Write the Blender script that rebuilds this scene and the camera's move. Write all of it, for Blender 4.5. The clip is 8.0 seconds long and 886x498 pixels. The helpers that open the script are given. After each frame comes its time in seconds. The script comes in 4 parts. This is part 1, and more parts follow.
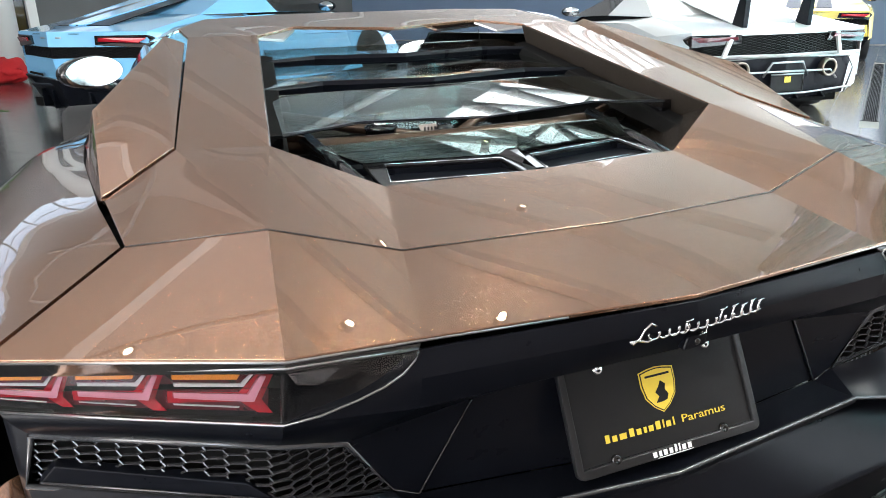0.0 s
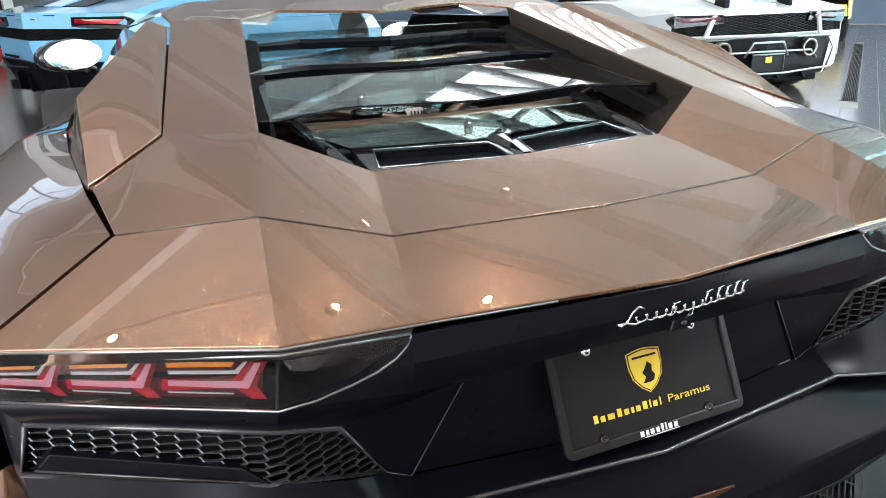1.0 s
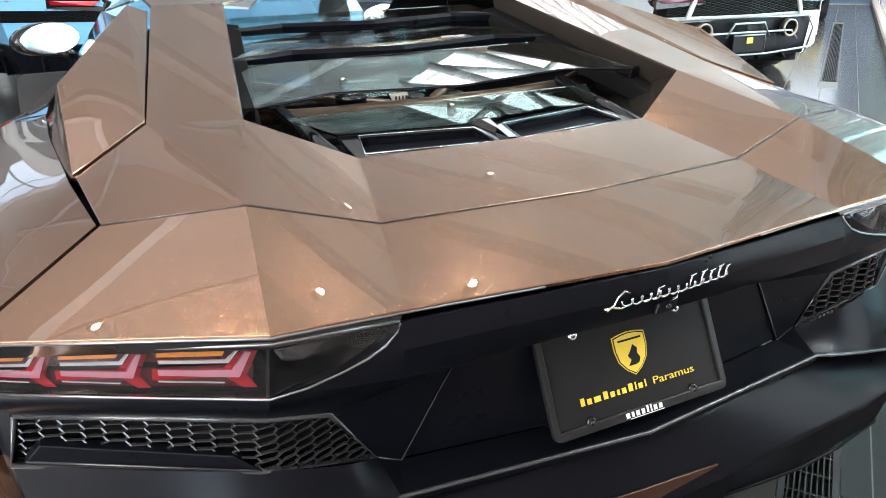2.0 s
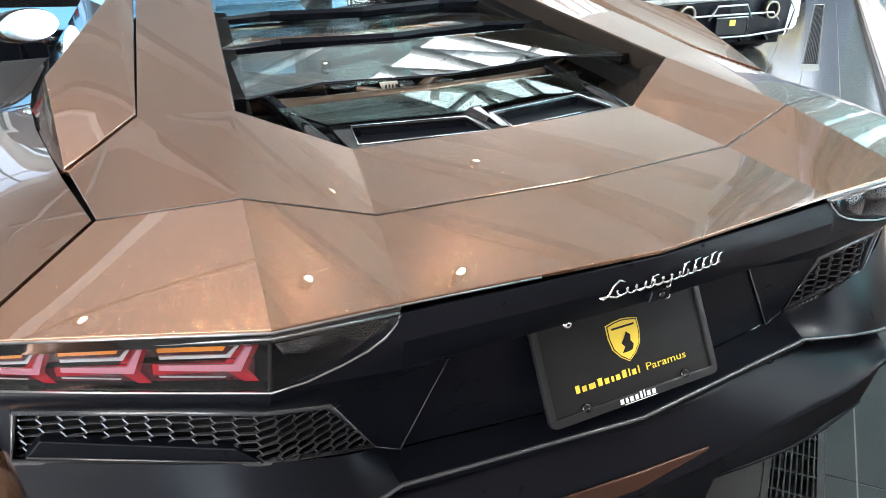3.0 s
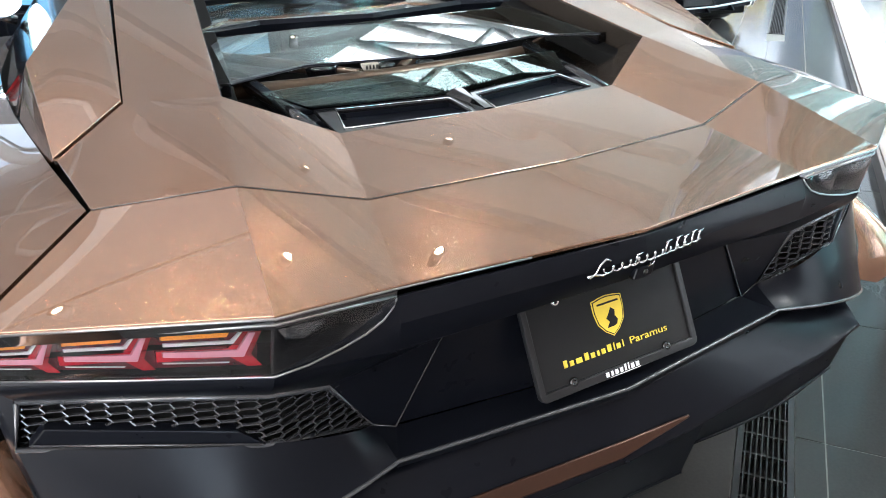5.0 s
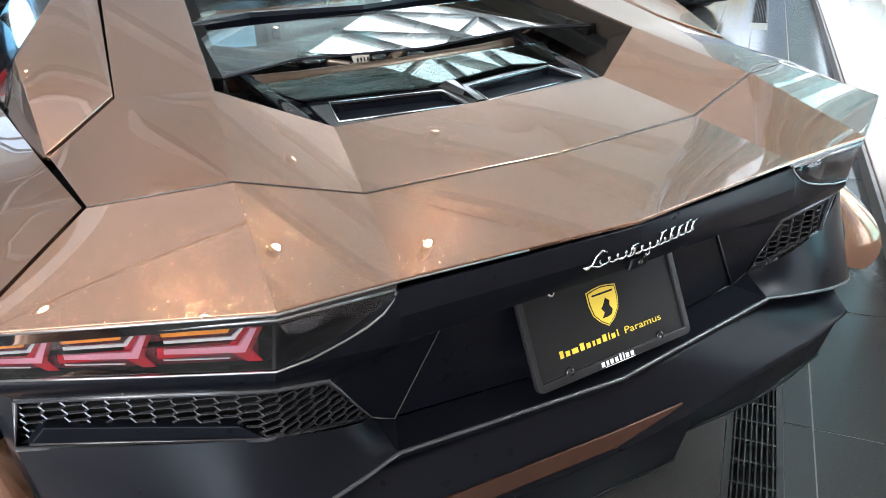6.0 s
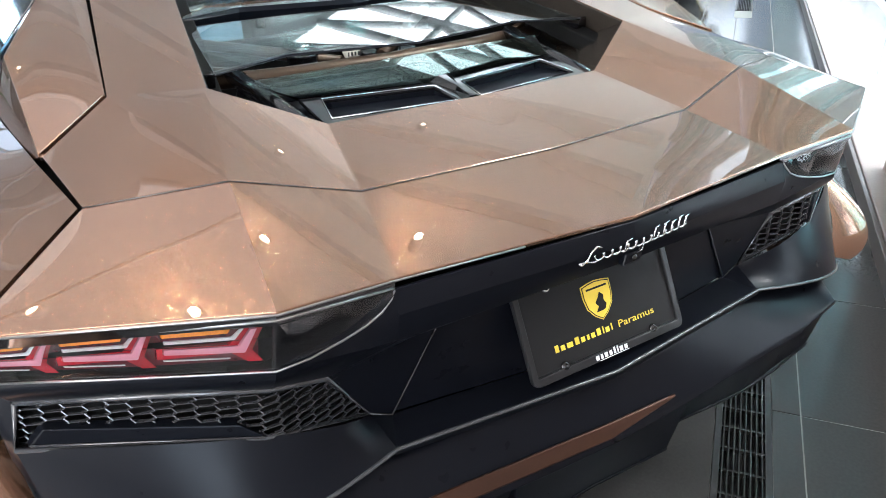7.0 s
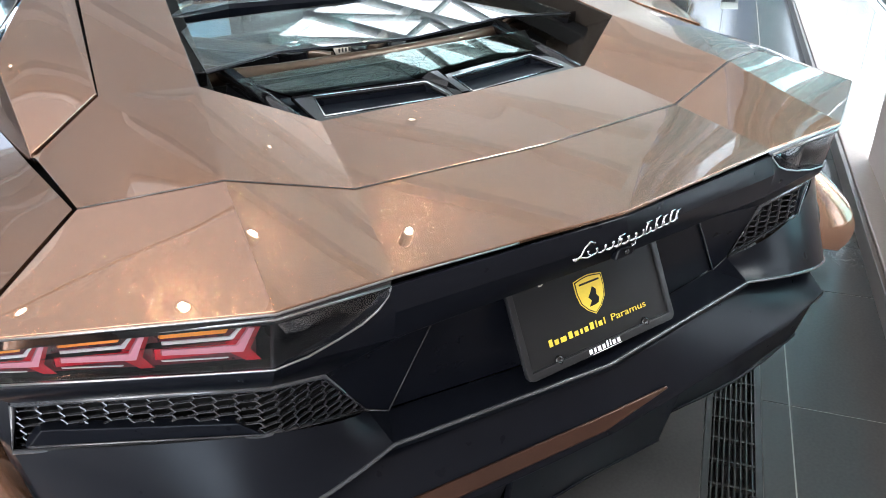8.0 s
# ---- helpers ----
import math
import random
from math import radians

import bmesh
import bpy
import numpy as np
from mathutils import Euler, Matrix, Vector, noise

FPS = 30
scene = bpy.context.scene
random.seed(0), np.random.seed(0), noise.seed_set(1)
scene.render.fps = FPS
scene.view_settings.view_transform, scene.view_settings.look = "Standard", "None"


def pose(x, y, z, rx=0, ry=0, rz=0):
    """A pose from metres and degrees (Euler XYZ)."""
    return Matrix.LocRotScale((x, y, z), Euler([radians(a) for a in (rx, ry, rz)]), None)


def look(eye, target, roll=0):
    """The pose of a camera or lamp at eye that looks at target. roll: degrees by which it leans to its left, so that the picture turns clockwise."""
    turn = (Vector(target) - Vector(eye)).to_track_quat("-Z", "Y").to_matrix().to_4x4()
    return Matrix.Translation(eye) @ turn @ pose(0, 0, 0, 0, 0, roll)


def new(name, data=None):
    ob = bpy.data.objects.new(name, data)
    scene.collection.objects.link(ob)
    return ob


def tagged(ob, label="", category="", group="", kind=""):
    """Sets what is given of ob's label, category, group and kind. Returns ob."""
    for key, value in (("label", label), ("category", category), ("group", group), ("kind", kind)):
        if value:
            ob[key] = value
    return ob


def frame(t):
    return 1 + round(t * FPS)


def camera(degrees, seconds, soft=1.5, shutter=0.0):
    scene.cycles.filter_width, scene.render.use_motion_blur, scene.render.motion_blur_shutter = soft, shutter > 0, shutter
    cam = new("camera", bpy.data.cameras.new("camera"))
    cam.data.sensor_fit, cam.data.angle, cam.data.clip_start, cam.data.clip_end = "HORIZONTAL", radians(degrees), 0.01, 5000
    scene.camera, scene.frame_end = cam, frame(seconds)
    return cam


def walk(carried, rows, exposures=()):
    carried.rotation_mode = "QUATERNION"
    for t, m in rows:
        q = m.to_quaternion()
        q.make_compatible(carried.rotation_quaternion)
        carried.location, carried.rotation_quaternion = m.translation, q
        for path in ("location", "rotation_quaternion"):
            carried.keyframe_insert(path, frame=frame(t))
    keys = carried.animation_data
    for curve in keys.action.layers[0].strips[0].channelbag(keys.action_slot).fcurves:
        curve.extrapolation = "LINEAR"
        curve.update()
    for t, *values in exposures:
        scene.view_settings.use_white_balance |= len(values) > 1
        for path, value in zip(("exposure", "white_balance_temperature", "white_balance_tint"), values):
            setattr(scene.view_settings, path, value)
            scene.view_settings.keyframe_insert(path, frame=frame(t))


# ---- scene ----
cam = camera(62.27, 8.0, 0.9)
ROWS = [
    (0, -0.6337, -0.7177, 1.1918, 70.817, 1.394, -22.778),
    (0.5, -0.6395, -0.7180, 1.1948, 70.062, 1.420, -23.443),
    (1, -0.6441, -0.7199, 1.1996, 69.349, 1.428, -24.157),
    (1.5, -0.6461, -0.7212, 1.2030, 68.621, 1.421, -24.851),
    (3, -0.6653, -0.7146, 1.2192, 66.619, 1.514, -26.918),
    (3.5, -0.6754, -0.7128, 1.2256, 66.022, 1.490, -27.594),
    (4, -0.6840, -0.7144, 1.2316, 65.497, 1.441, -28.247),
    (4.5, -0.6909, -0.7167, 1.2372, 64.952, 1.514, -28.827),
    (5, -0.6978, -0.7173, 1.2418, 64.464, 1.568, -29.428),
    (6.5, -0.7197, -0.7069, 1.2534, 63.225, 1.589, -31.337),
    (7, -0.7245, -0.7044, 1.2610, 62.765, 1.585, -31.892),
    (7.5, -0.7292, -0.7027, 1.2653, 62.434, 1.580, -32.446),
    (8, -0.7335, -0.7028, 1.2700, 62.142, 1.649, -32.942),
]
walk(cam, [(t, pose(*p)) for t, *p in ROWS], ((0, 0.90, 6380, 10), (1.3, 0.89, 6360, 10), (3.0, 1.09, 6280, 10), (8.0, 1.13, 6060, 10)))

# ---------------------------------------------------------------- light
world = bpy.data.worlds.new("world")
scene.world = world
world.use_nodes = True
wn = world.node_tree.nodes
sky = wn.new("ShaderNodeTexSky")
sky.sky_type, sky.sun_disc = "NISHITA", False
sky.sun_elevation, sky.sun_rotation = radians(48), radians(120)
world.node_tree.links.new(sky.outputs[0], wn["Background"].inputs[0])
wn["Background"].inputs[1].default_value = 0.12
scene.view_settings.exposure = 1.0

sun = new("sun", bpy.data.lights.new("sun", "SUN"))
sun.data.energy, sun.data.angle, sun.data.color = 1.0, radians(12), (1.0, 0.96, 0.9)
sun.matrix_world = look((8, -6, 12), (0, 0, 0))

TURN = 37.2                      # the hall stands turned against the bronze car
HALL = pose(0, 0, 0, 0, 0, TURN)  # hall axes: x along the glass front, y away from it


def area(name, w, h, power, m, colour):
    ob = new(name, bpy.data.lights.new(name, "AREA"))
    ob.data.shape, ob.data.size, ob.data.size_y, ob.data.energy, ob.data.color = "RECTANGLE", w, h, power, colour
    ob.matrix_world = m
    return ob


# daylight in glass front and far roof light, added fill in unseen openings
area("near_front_daylight", 2.2, 3.8, 24, HALL @ pose(1.3, -1.25, 2.55, 90, 0, 0), (0.84, 0.93, 1.0))
# unseen high end window, added so the far floor reflects bright
area("end_fill", 12.6, 2.2, 135, HALL @ pose(17.35, 5.9, 3.05, 90, 0, 90), (0.95, 0.98, 1.0))
area("front_daylight", 12.7, 4.1, 450, HALL @ pose(8.85, -1.35, 2.1, 90, 0, 0), (0.88, 0.94, 1.0))
# unseen near roof light, tinted amber to warm the left tail panel
area("warm_roof_fill", 4.3, 4.2, 24, HALL @ pose(-0.45, 1.6, 4.78), (1.0, 0.84, 0.54))
area("far_roof_daylight", 4.6, 3.0, 95, HALL @ pose(9.2, 3.29, 4.78), (0.96, 1.0, 0.98))
# unseen end window, added to light the car's left rear
area("side_fill", 6.0, 3.5, 420, HALL @ pose(-8.3, 5.0, 2.25, 90, 0, -90), (1.0, 0.96, 0.92))
# unseen roof light behind the viewpoint, added to light bumper and plate
area("rear_roof_fill", 4.4, 4.2, 225, HALL @ pose(-5.2, 1.6, 4.78), (1.0, 0.93, 0.82))
# unseen upper window, added for fill and a pale band in the fender
area("clerestory_fill", 13.6, 1.3, 21, HALL @ pose(2.0, 13.55, 3.55, -90, 0, 0), (0.97, 0.98, 1.0))
# unseen front window behind the viewpoint, added to fill the black bumper
area("corner_fill", 4.6, 2.6, 250, HALL @ pose(-5.2, -1.12, 1.9, 90, 0, 0), (0.80, 0.90, 1.0))


# two of the warm downlights, strong enough to glow in the paint
for u, m, power in ((2.644, 0.863, 3.6), (0.186, 2.027, 2.4)):
    area("downlight", 0.055, 0.055, power, HALL @ pose(u, m, 4.438), (1.0, 0.80, 0.58)).data.shape = "DISK"


# ---------------------------------------------------------------- materials
def material(name, colour, rough=0.5, metal=0.0, coat=0.0, grain=0.0, scale=40.0, bump=0.0, stain=0.0, **more):
    """A surface with grain at a fine scale, stains at a coarse one and a little relief."""
    m = bpy.data.materials.new(name)
    m.use_nodes = True
    t = m.node_tree
    b = t.nodes["Principled BSDF"]
    b.inputs["Base Color"].default_value = (*colour, 1)
    b.inputs["Roughness"].default_value, b.inputs["Metallic"].default_value = rough, metal
    b.inputs["Coat Weight"].default_value, b.inputs["Coat Roughness"].default_value = coat, 0.02
    for key, value in more.items():
        b.inputs[key.replace("_", " ")].default_value = value
    co = t.nodes.new("ShaderNodeTexCoord")
    if grain or stain:
        fine, coarse = t.nodes.new("ShaderNodeTexNoise"), t.nodes.new("ShaderNodeTexNoise")
        fine.inputs["Scale"].default_value, fine.inputs["Detail"].default_value = scale, 6
        coarse.inputs["Scale"].default_value, coarse.inputs["Detail"].default_value = scale / 25, 3
        for n in (fine, coarse):
            t.links.new(co.outputs["Object"], n.inputs["Vector"])
        a = t.nodes.new("ShaderNodeMapRange")
        a.inputs["To Min"].default_value, a.inputs["To Max"].default_value = 1 - grain, 1 + grain
        c = t.nodes.new("ShaderNodeMapRange")
        c.inputs["To Min"].default_value, c.inputs["To Max"].default_value = 1 - stain, 1 + stain
        t.links.new(fine.outputs[0], a.inputs[0])
        t.links.new(coarse.outputs[0], c.inputs[0])
        p = t.nodes.new("ShaderNodeMath")
        p.operation = "MULTIPLY"
        t.links.new(a.outputs[0], p.inputs[0])
        t.links.new(c.outputs[0], p.inputs[1])
        s = t.nodes.new("ShaderNodeVectorMath")
        s.operation = "SCALE"
        s.inputs[0].default_value = colour
        t.links.new(p.outputs[0], s.inputs["Scale"])
        t.links.new(s.outputs[0], b.inputs["Base Color"])
        r = t.nodes.new("ShaderNodeMapRange")
        r.inputs["To Min"].default_value, r.inputs["To Max"].default_value = rough * (1 - stain), min(1, rough * (1 + stain))
        t.links.new(coarse.outputs[0], r.inputs[0])
        t.links.new(r.outputs[0], b.inputs["Roughness"])
        if bump:
            u = t.nodes.new("ShaderNodeBump")
            u.inputs["Strength"].default_value, u.inputs["Distance"].default_value = bump, 0.001
            t.links.new(fine.outputs[0], u.inputs["Height"])
            t.links.new(u.outputs[0], b.inputs["Normal"])
    return m


def metallic_paint(name, colour, flake, rough=0.34, metal=0.75):
    """Car paint: flakes of slightly differing tilt and tint under a clear coat."""
    m = bpy.data.materials.new(name)
    m.use_nodes = True
    t = m.node_tree
    b = t.nodes["Principled BSDF"]
    co, v = t.nodes.new("ShaderNodeTexCoord"), t.nodes.new("ShaderNodeTexVoronoi")
    v.inputs["Scale"].default_value = 2400
    t.links.new(co.outputs["Object"], v.inputs["Vector"])
    split = t.nodes.new("ShaderNodeSeparateColor")
    t.links.new(v.outputs["Color"], split.inputs[0])
    mix = t.nodes.new("ShaderNodeMix")
    mix.data_type = "RGBA"
    mix.inputs["A"].default_value, mix.inputs["B"].default_value = (*colour, 1), (*flake, 1)
    power = t.nodes.new("ShaderNodeMath")
    power.operation, power.inputs[1].default_value = "POWER", 9.0
    t.links.new(split.outputs[0], power.inputs[0])
    t.links.new(power.outputs[0], mix.inputs["Factor"])
    t.links.new(mix.outputs["Result"], b.inputs["Base Color"])
    # every flake lies at a slightly different tilt
    geo, off, tilt, add, unit = t.nodes.new("ShaderNodeNewGeometry"), t.nodes.new("ShaderNodeVectorMath"), t.nodes.new("ShaderNodeVectorMath"), t.nodes.new("ShaderNodeVectorMath"), t.nodes.new("ShaderNodeVectorMath")
    off.operation, tilt.operation, add.operation, unit.operation = "SUBTRACT", "SCALE", "ADD", "NORMALIZE"
    off.inputs[1].default_value, tilt.inputs["Scale"].default_value = (0.5, 0.5, 0.5), 0.042
    t.links.new(v.outputs["Color"], off.inputs[0])
    t.links.new(off.outputs[0], tilt.inputs[0])
    t.links.new(geo.outputs["Normal"], add.inputs[0])
    t.links.new(tilt.outputs[0], add.inputs[1])
    t.links.new(add.outputs[0], unit.inputs[0])
    t.links.new(unit.outputs[0], b.inputs["Normal"])
    # faint unevenness of the clear coat
    peel, u = t.nodes.new("ShaderNodeTexNoise"), t.nodes.new("ShaderNodeBump")
    peel.inputs["Scale"].default_value, peel.inputs["Detail"].default_value = 22, 2
    u.inputs["Strength"].default_value, u.inputs["Distance"].default_value = 0.012, 0.0012
    t.links.new(co.outputs["Object"], peel.inputs["Vector"])
    t.links.new(peel.outputs[0], u.inputs["Height"])
    t.links.new(u.outputs[0], b.inputs["Coat Normal"])
    b.inputs["Metallic"].default_value, b.inputs["Roughness"].default_value = metal, rough
    b.inputs["Coat Weight"].default_value, b.inputs["Coat Roughness"].default_value, b.inputs["Coat IOR"].default_value = 1.0, 0.012, 1.72
    return m


def glowing(name, colour, strength):
    m = bpy.data.materials.new(name)
    m.use_nodes = True
    b = m.node_tree.nodes["Principled BSDF"]
    b.inputs["Base Color"].default_value = (*colour, 1)
    b.inputs["Emission Color"].default_value, b.inputs["Emission Strength"].default_value = (*colour, 1), strength
    return m


def glass(name, colour, rough=0.0, ior=1.5):
    m = bpy.data.materials.new(name)
    m.use_nodes = True
    b = m.node_tree.nodes["Principled BSDF"]
    b.inputs["Base Color"].default_value = (*colour, 1)
    b.inputs["Roughness"].default_value, b.inputs["Transmission Weight"].default_value, b.inputs["IOR"].default_value = rough, 1.0, ior
    return m


BRONZE = metallic_paint("bronze_paint", (0.285, 0.147, 0.086), (0.74, 0.42, 0.25), 0.265, 0.88)
BLUE = material("sky_blue_paint", (0.21, 0.54, 0.86), 0.3, coat=1.0, grain=0.03, scale=60, stain=0.03)
WHITE = material("white_paint", (0.80, 0.80, 0.78), 0.3, coat=1.0, grain=0.02, scale=60, stain=0.03)
YELLOW = material("yellow_paint", (0.85, 0.62, 0.10), 0.3, coat=1.0, grain=0.02, scale=60, stain=0.03)
SATIN = material("satin_black_plastic", (0.0046, 0.0054, 0.0080), 0.29, grain=0.25, scale=700, bump=0.03, stain=0.14, Specular_IOR_Level=0.13)
MESH = material("grille_black", (0.034, 0.034, 0.037), 0.24, grain=0.2, scale=200, stain=0.15, Specular_IOR_Level=0.9)
# lighter copy of the satin black, edge highlights put into its colour
EDGE = material("satin_black_lit_edge", (0.045, 0.047, 0.052), 0.24, grain=0.15, scale=300, stain=0.12, Specular_IOR_Level=1.0)
GLOSS = material("gloss_black", (0.006, 0.006, 0.007), 0.08, coat=0.6, grain=0.1, scale=80, stain=0.15)
LINER = material("dark_liner", (0.005, 0.005, 0.005), 0.75, grain=0.2, scale=90, stain=0.2, Specular_IOR_Level=0.12)
RUBBER = material("tyre_rubber", (0.02, 0.02, 0.02), 0.75, grain=0.2, scale=200, bump=0.3, stain=0.2)
CHROME = material("chrome", (0.85, 0.86, 0.88), 0.08, metal=1.0, grain=0.03, scale=60, stain=0.1)
STEEL = material("brushed_steel", (0.42, 0.42, 0.42), 0.32, metal=1.0, grain=0.12, scale=150, stain=0.15)
TITAN = material("titanium_pipe", (0.36, 0.30, 0.24), 0.3, metal=1.0, grain=0.1, scale=90, stain=0.2)
BRACE = material("brown_brace", (0.065, 0.040, 0.027), 0.3, metal=0.5, grain=0.15, scale=150, stain=0.15)
SMOKE = glass("smoked_glass", (0.78, 0.91, 0.86), 0.0, 1.46)
LENS = glass("clear_lens", (0.86, 0.86, 0.88), 0.0, 1.5)
WINDOW = glass("car_window", (0.25, 0.30, 0.30))
PANE = glass("hall_glass", (0.93, 0.97, 0.96))
REVEAL = material("near_black_reveal", (0.030, 0.025, 0.021), 0.16, grain=0.15, scale=200, stain=0.12, Specular_IOR_Level=0.4)
RED = material("red_reflector", (0.42, 0.006, 0.018), 0.12, metal=0.3, coat=1.0, grain=0.12, scale=250, stain=0.15)
DIMRED = material("dark_red_lens", (0.075, 0.006, 0.012), 0.15, coat=1.0, grain=0.1, scale=100, stain=0.15)
COPPER_SHEEN = material("painted_copper_sheen", (0.055, 0.024, 0.014), 0.36, metal=0.5, grain=0.15, scale=120, stain=0.3)
PLASTIC = material("plate_frame_plastic", (0.015, 0.0155, 0.0165), 0.32, grain=0.15, scale=200, stain=0.12, Specular_IOR_Level=0.35)
PINK = material("lamp_guide", (0.74, 0.30, 0.39), 0.10, metal=0.45, coat=1.0, grain=0.05, scale=150, stain=0.1)
BRIGHT = material("white_light_guide", (0.52, 0.50, 0.51), 0.15, coat=1.0, grain=0.04, scale=200, stain=0.05)
FACET = material("lamp_facets", (0.30, 0.30, 0.31), 0.12, metal=0.9, grain=0.8, scale=260, bump=1.0, stain=0.3)
AMBER = material("amber_reflector", (0.80, 0.26, 0.03), 0.2, coat=1.0, grain=0.1, scale=250, stain=0.1)
PLATE = material("plate_black", (0.017, 0.017, 0.0175), 0.45, grain=0.1, scale=300, stain=0.12, Specular_IOR_Level=0.15)
GOLD = material("plate_yellow", (0.85, 0.62, 0.06), 0.45, grain=0.05, scale=300, stain=0.05)
INK = material("white_print", (0.85, 0.85, 0.85), 0.5, grain=0.03, scale=300, stain=0.03)
TILE = material("charcoal_tile", (0.046, 0.0448, 0.0438), 0.18, grain=0.25, scale=120, stain=0.12)
GROUT = material("grout", (0.24, 0.23, 0.215), 0.85, grain=0.2, scale=150, stain=0.15)
IRON = material("grate_iron", (0.06, 0.06, 0.06), 0.4, metal=0.7, grain=0.2, scale=120, stain=0.2)
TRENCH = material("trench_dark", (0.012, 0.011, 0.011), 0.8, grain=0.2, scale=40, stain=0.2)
CURB = material("curb_stone", (0.30, 0.255, 0.23), 0.5, grain=0.12, scale=80, bump=0.1, stain=0.12)
SKIRT = material("dark_skirting", (0.10, 0.08, 0.07), 0.4, grain=0.12, scale=60, stain=0.15)
FRAME = material("teal_grey_frame", (0.16, 0.22, 0.23), 0.4, metal=0.3, grain=0.06, scale=50, stain=0.08)
PLASTER = material("white_plaster", (0.62, 0.60, 0.57), 0.85, grain=0.05, scale=60, bump=0.1, stain=0.06)
DARKWALL = material("charcoal_wall", (0.09, 0.088, 0.085), 0.7, grain=0.1, scale=50, stain=0.12)
BLUEWALL = material("slate_blue_wall", (0.16, 0.22, 0.32), 0.6, grain=0.06, scale=50, stain=0.08)
CEILING = material("ceiling_paint", (0.76, 0.74, 0.72), 0.9, grain=0.05, scale=30, stain=0.08)
TRUSS = material("truss_paint", (0.50, 0.49, 0.48), 0.6, metal=0.0, grain=0.1, scale=50, stain=0.1)
PINKWALL = material("pinkish_plaster", (0.55, 0.48, 0.45), 0.8, grain=0.05, scale=60, bump=0.1, stain=0.05)
TEAL = glass("teal_glass", (0.45, 0.80, 0.80))
PAVING = material("pale_paving", (0.70, 0.68, 0.65), 0.85, grain=0.08, scale=20, stain=0.08)
LEAF = material("green_leaf", (0.06, 0.16, 0.03), 0.45, grain=0.2, scale=40, stain=0.2)
POT = material("grey_pot", (0.25, 0.25, 0.25), 0.6, grain=0.1, scale=40, stain=0.1)
VELVET = material("red_cloth", (0.50, 0.012, 0.015), 0.8, grain=0.2, scale=80, bump=0.3, stain=0.2)
WARM = glowing("warm_lamp", (1.0, 0.78, 0.5), 30.0)


# ---------------------------------------------------------------- mesh helpers
def link(name, bm, mat, parent=None, label="", smooth=False):
    me = bpy.data.meshes.new(name)
    if smooth:
        for f in bm.faces:
            f.smooth = True
    bm.to_mesh(me)
    bm.free()
    me.materials.append(mat)
    ob = new(name, me)
    ob.parent = parent
    if label:
        ob["label"] = label
    return ob


def part(name, bm, mat, parent, label="", smooth=False):
    return link(name, bm, mat, parent, label, smooth)


def thing(name, label, category, group="", m=None):
    ob = tagged(new(name), label, category, group)
    if m is not None:
        ob.matrix_world = m
    return ob


def V(*p):
    return Vector(p)


def flip(p):
    return Vector((-p[0], p[1], p[2]))


def shell(patches, n=8, rim=0.012, bulge=0.0, roll=1.0):
    """A bent sheet of four-cornered patches with a rolled rim; edges between patches stay crisp."""
    bm = bmesh.new()
    pid = bm.faces.layers.int.new("pid")
    for k, (a, b, c, d) in enumerate(patches):
        a, b, c, d = Vector(a), Vector(b), Vector(c), Vector(d)
        nrm = (b - a).cross(d - a) + (c - b).cross(a - b)
        nrm.normalize()
        g = []
        for i in range(n + 1):
            u = i / n
            row = []
            for j in range(n + 1):
                v = j / n
                p = a * (1 - u) * (1 - v) + b * u * (1 - v) + c * u * v + d * (1 - u) * v
                row.append(bm.verts.new(p + nrm * bulge * 16 * u * (1 - u) * v * (1 - v)))
            g.append(row)
        for i in range(n):
            for j in range(n):
                f = bm.faces.new((g[i][j], g[i + 1][j], g[i + 1][j + 1], g[i][j + 1]))
                f[pid], f.smooth = k, True
    bmesh.ops.remove_doubles(bm, verts=bm.verts, dist=2e-4)
    bm.normal_update()
    for e in bm.edges:
        if len(e.link_faces) == 2 and e.link_faces[0][pid] != e.link_faces[1][pid]:
            e.smooth = e.calc_face_angle(0) < radians(3)
    if rim:
        edge = [e for e in bm.edges if len(e.link_faces) == 1]
        border = [(e.link_loops[0].vert, e.link_loops[0].link_loop_next.vert) for e in edge]
        for e in edge:
            e.smooth = False
        last = {w: w for pair in border for w in pair}
        normal = {w: w.normal.copy() for w in last}
        out = {w: Vector() for w in last}
        for p, q in border:
            side = (q.co - p.co).cross(normal[p]).normalized()
            out[p] += side
            out[q] += side
        for push, depth in ((0.0011, 0.0007), (0.0009, 0.0016), (0.0, rim)):
            now = {w: bm.verts.new(last[w].co - normal[w] * depth * (roll if push else 1) + out[w].normalized() * push * roll) for w in last}
            for p, q in border:
                bm.faces.new((last[q], last[p], now[p], now[q])).smooth = False
            last = now
    return bm


def slab(patches, thick=0.004, n=3):
    """A closed pane of four-cornered patches that lie side by side."""
    bm = bmesh.new()
    for a, b, c, d in patches:
        for i in range(n):
            for j in range(n):
                q = []
                for u, v in ((i, j), (i + 1, j), (i + 1, j + 1), (i, j + 1)):
                    u, v = u / n, v / n
                    q.append(bm.verts.new(Vector(a) * (1 - u) * (1 - v) + Vector(b) * u * (1 - v) + Vector(c) * u * v + Vector(d) * (1 - u) * v))
                bm.faces.new(q)
    bmesh.ops.remove_doubles(bm, verts=bm.verts, dist=2e-4)
    bm.normal_update()
    top = list(bm.faces)
    low = {v: bm.verts.new(v.co - v.normal * thick) for v in list(bm.verts)}
    rim = [(e.link_loops[0].vert, e.link_loops[0].link_loop_next.vert) for e in bm.edges if len(e.link_faces) == 1]
    for f in top:
        bm.faces.new([low[v] for v in reversed(f.verts)])
    for p, q in rim:
        bm.faces.new((q, p, low[p], low[q]))
    return bm


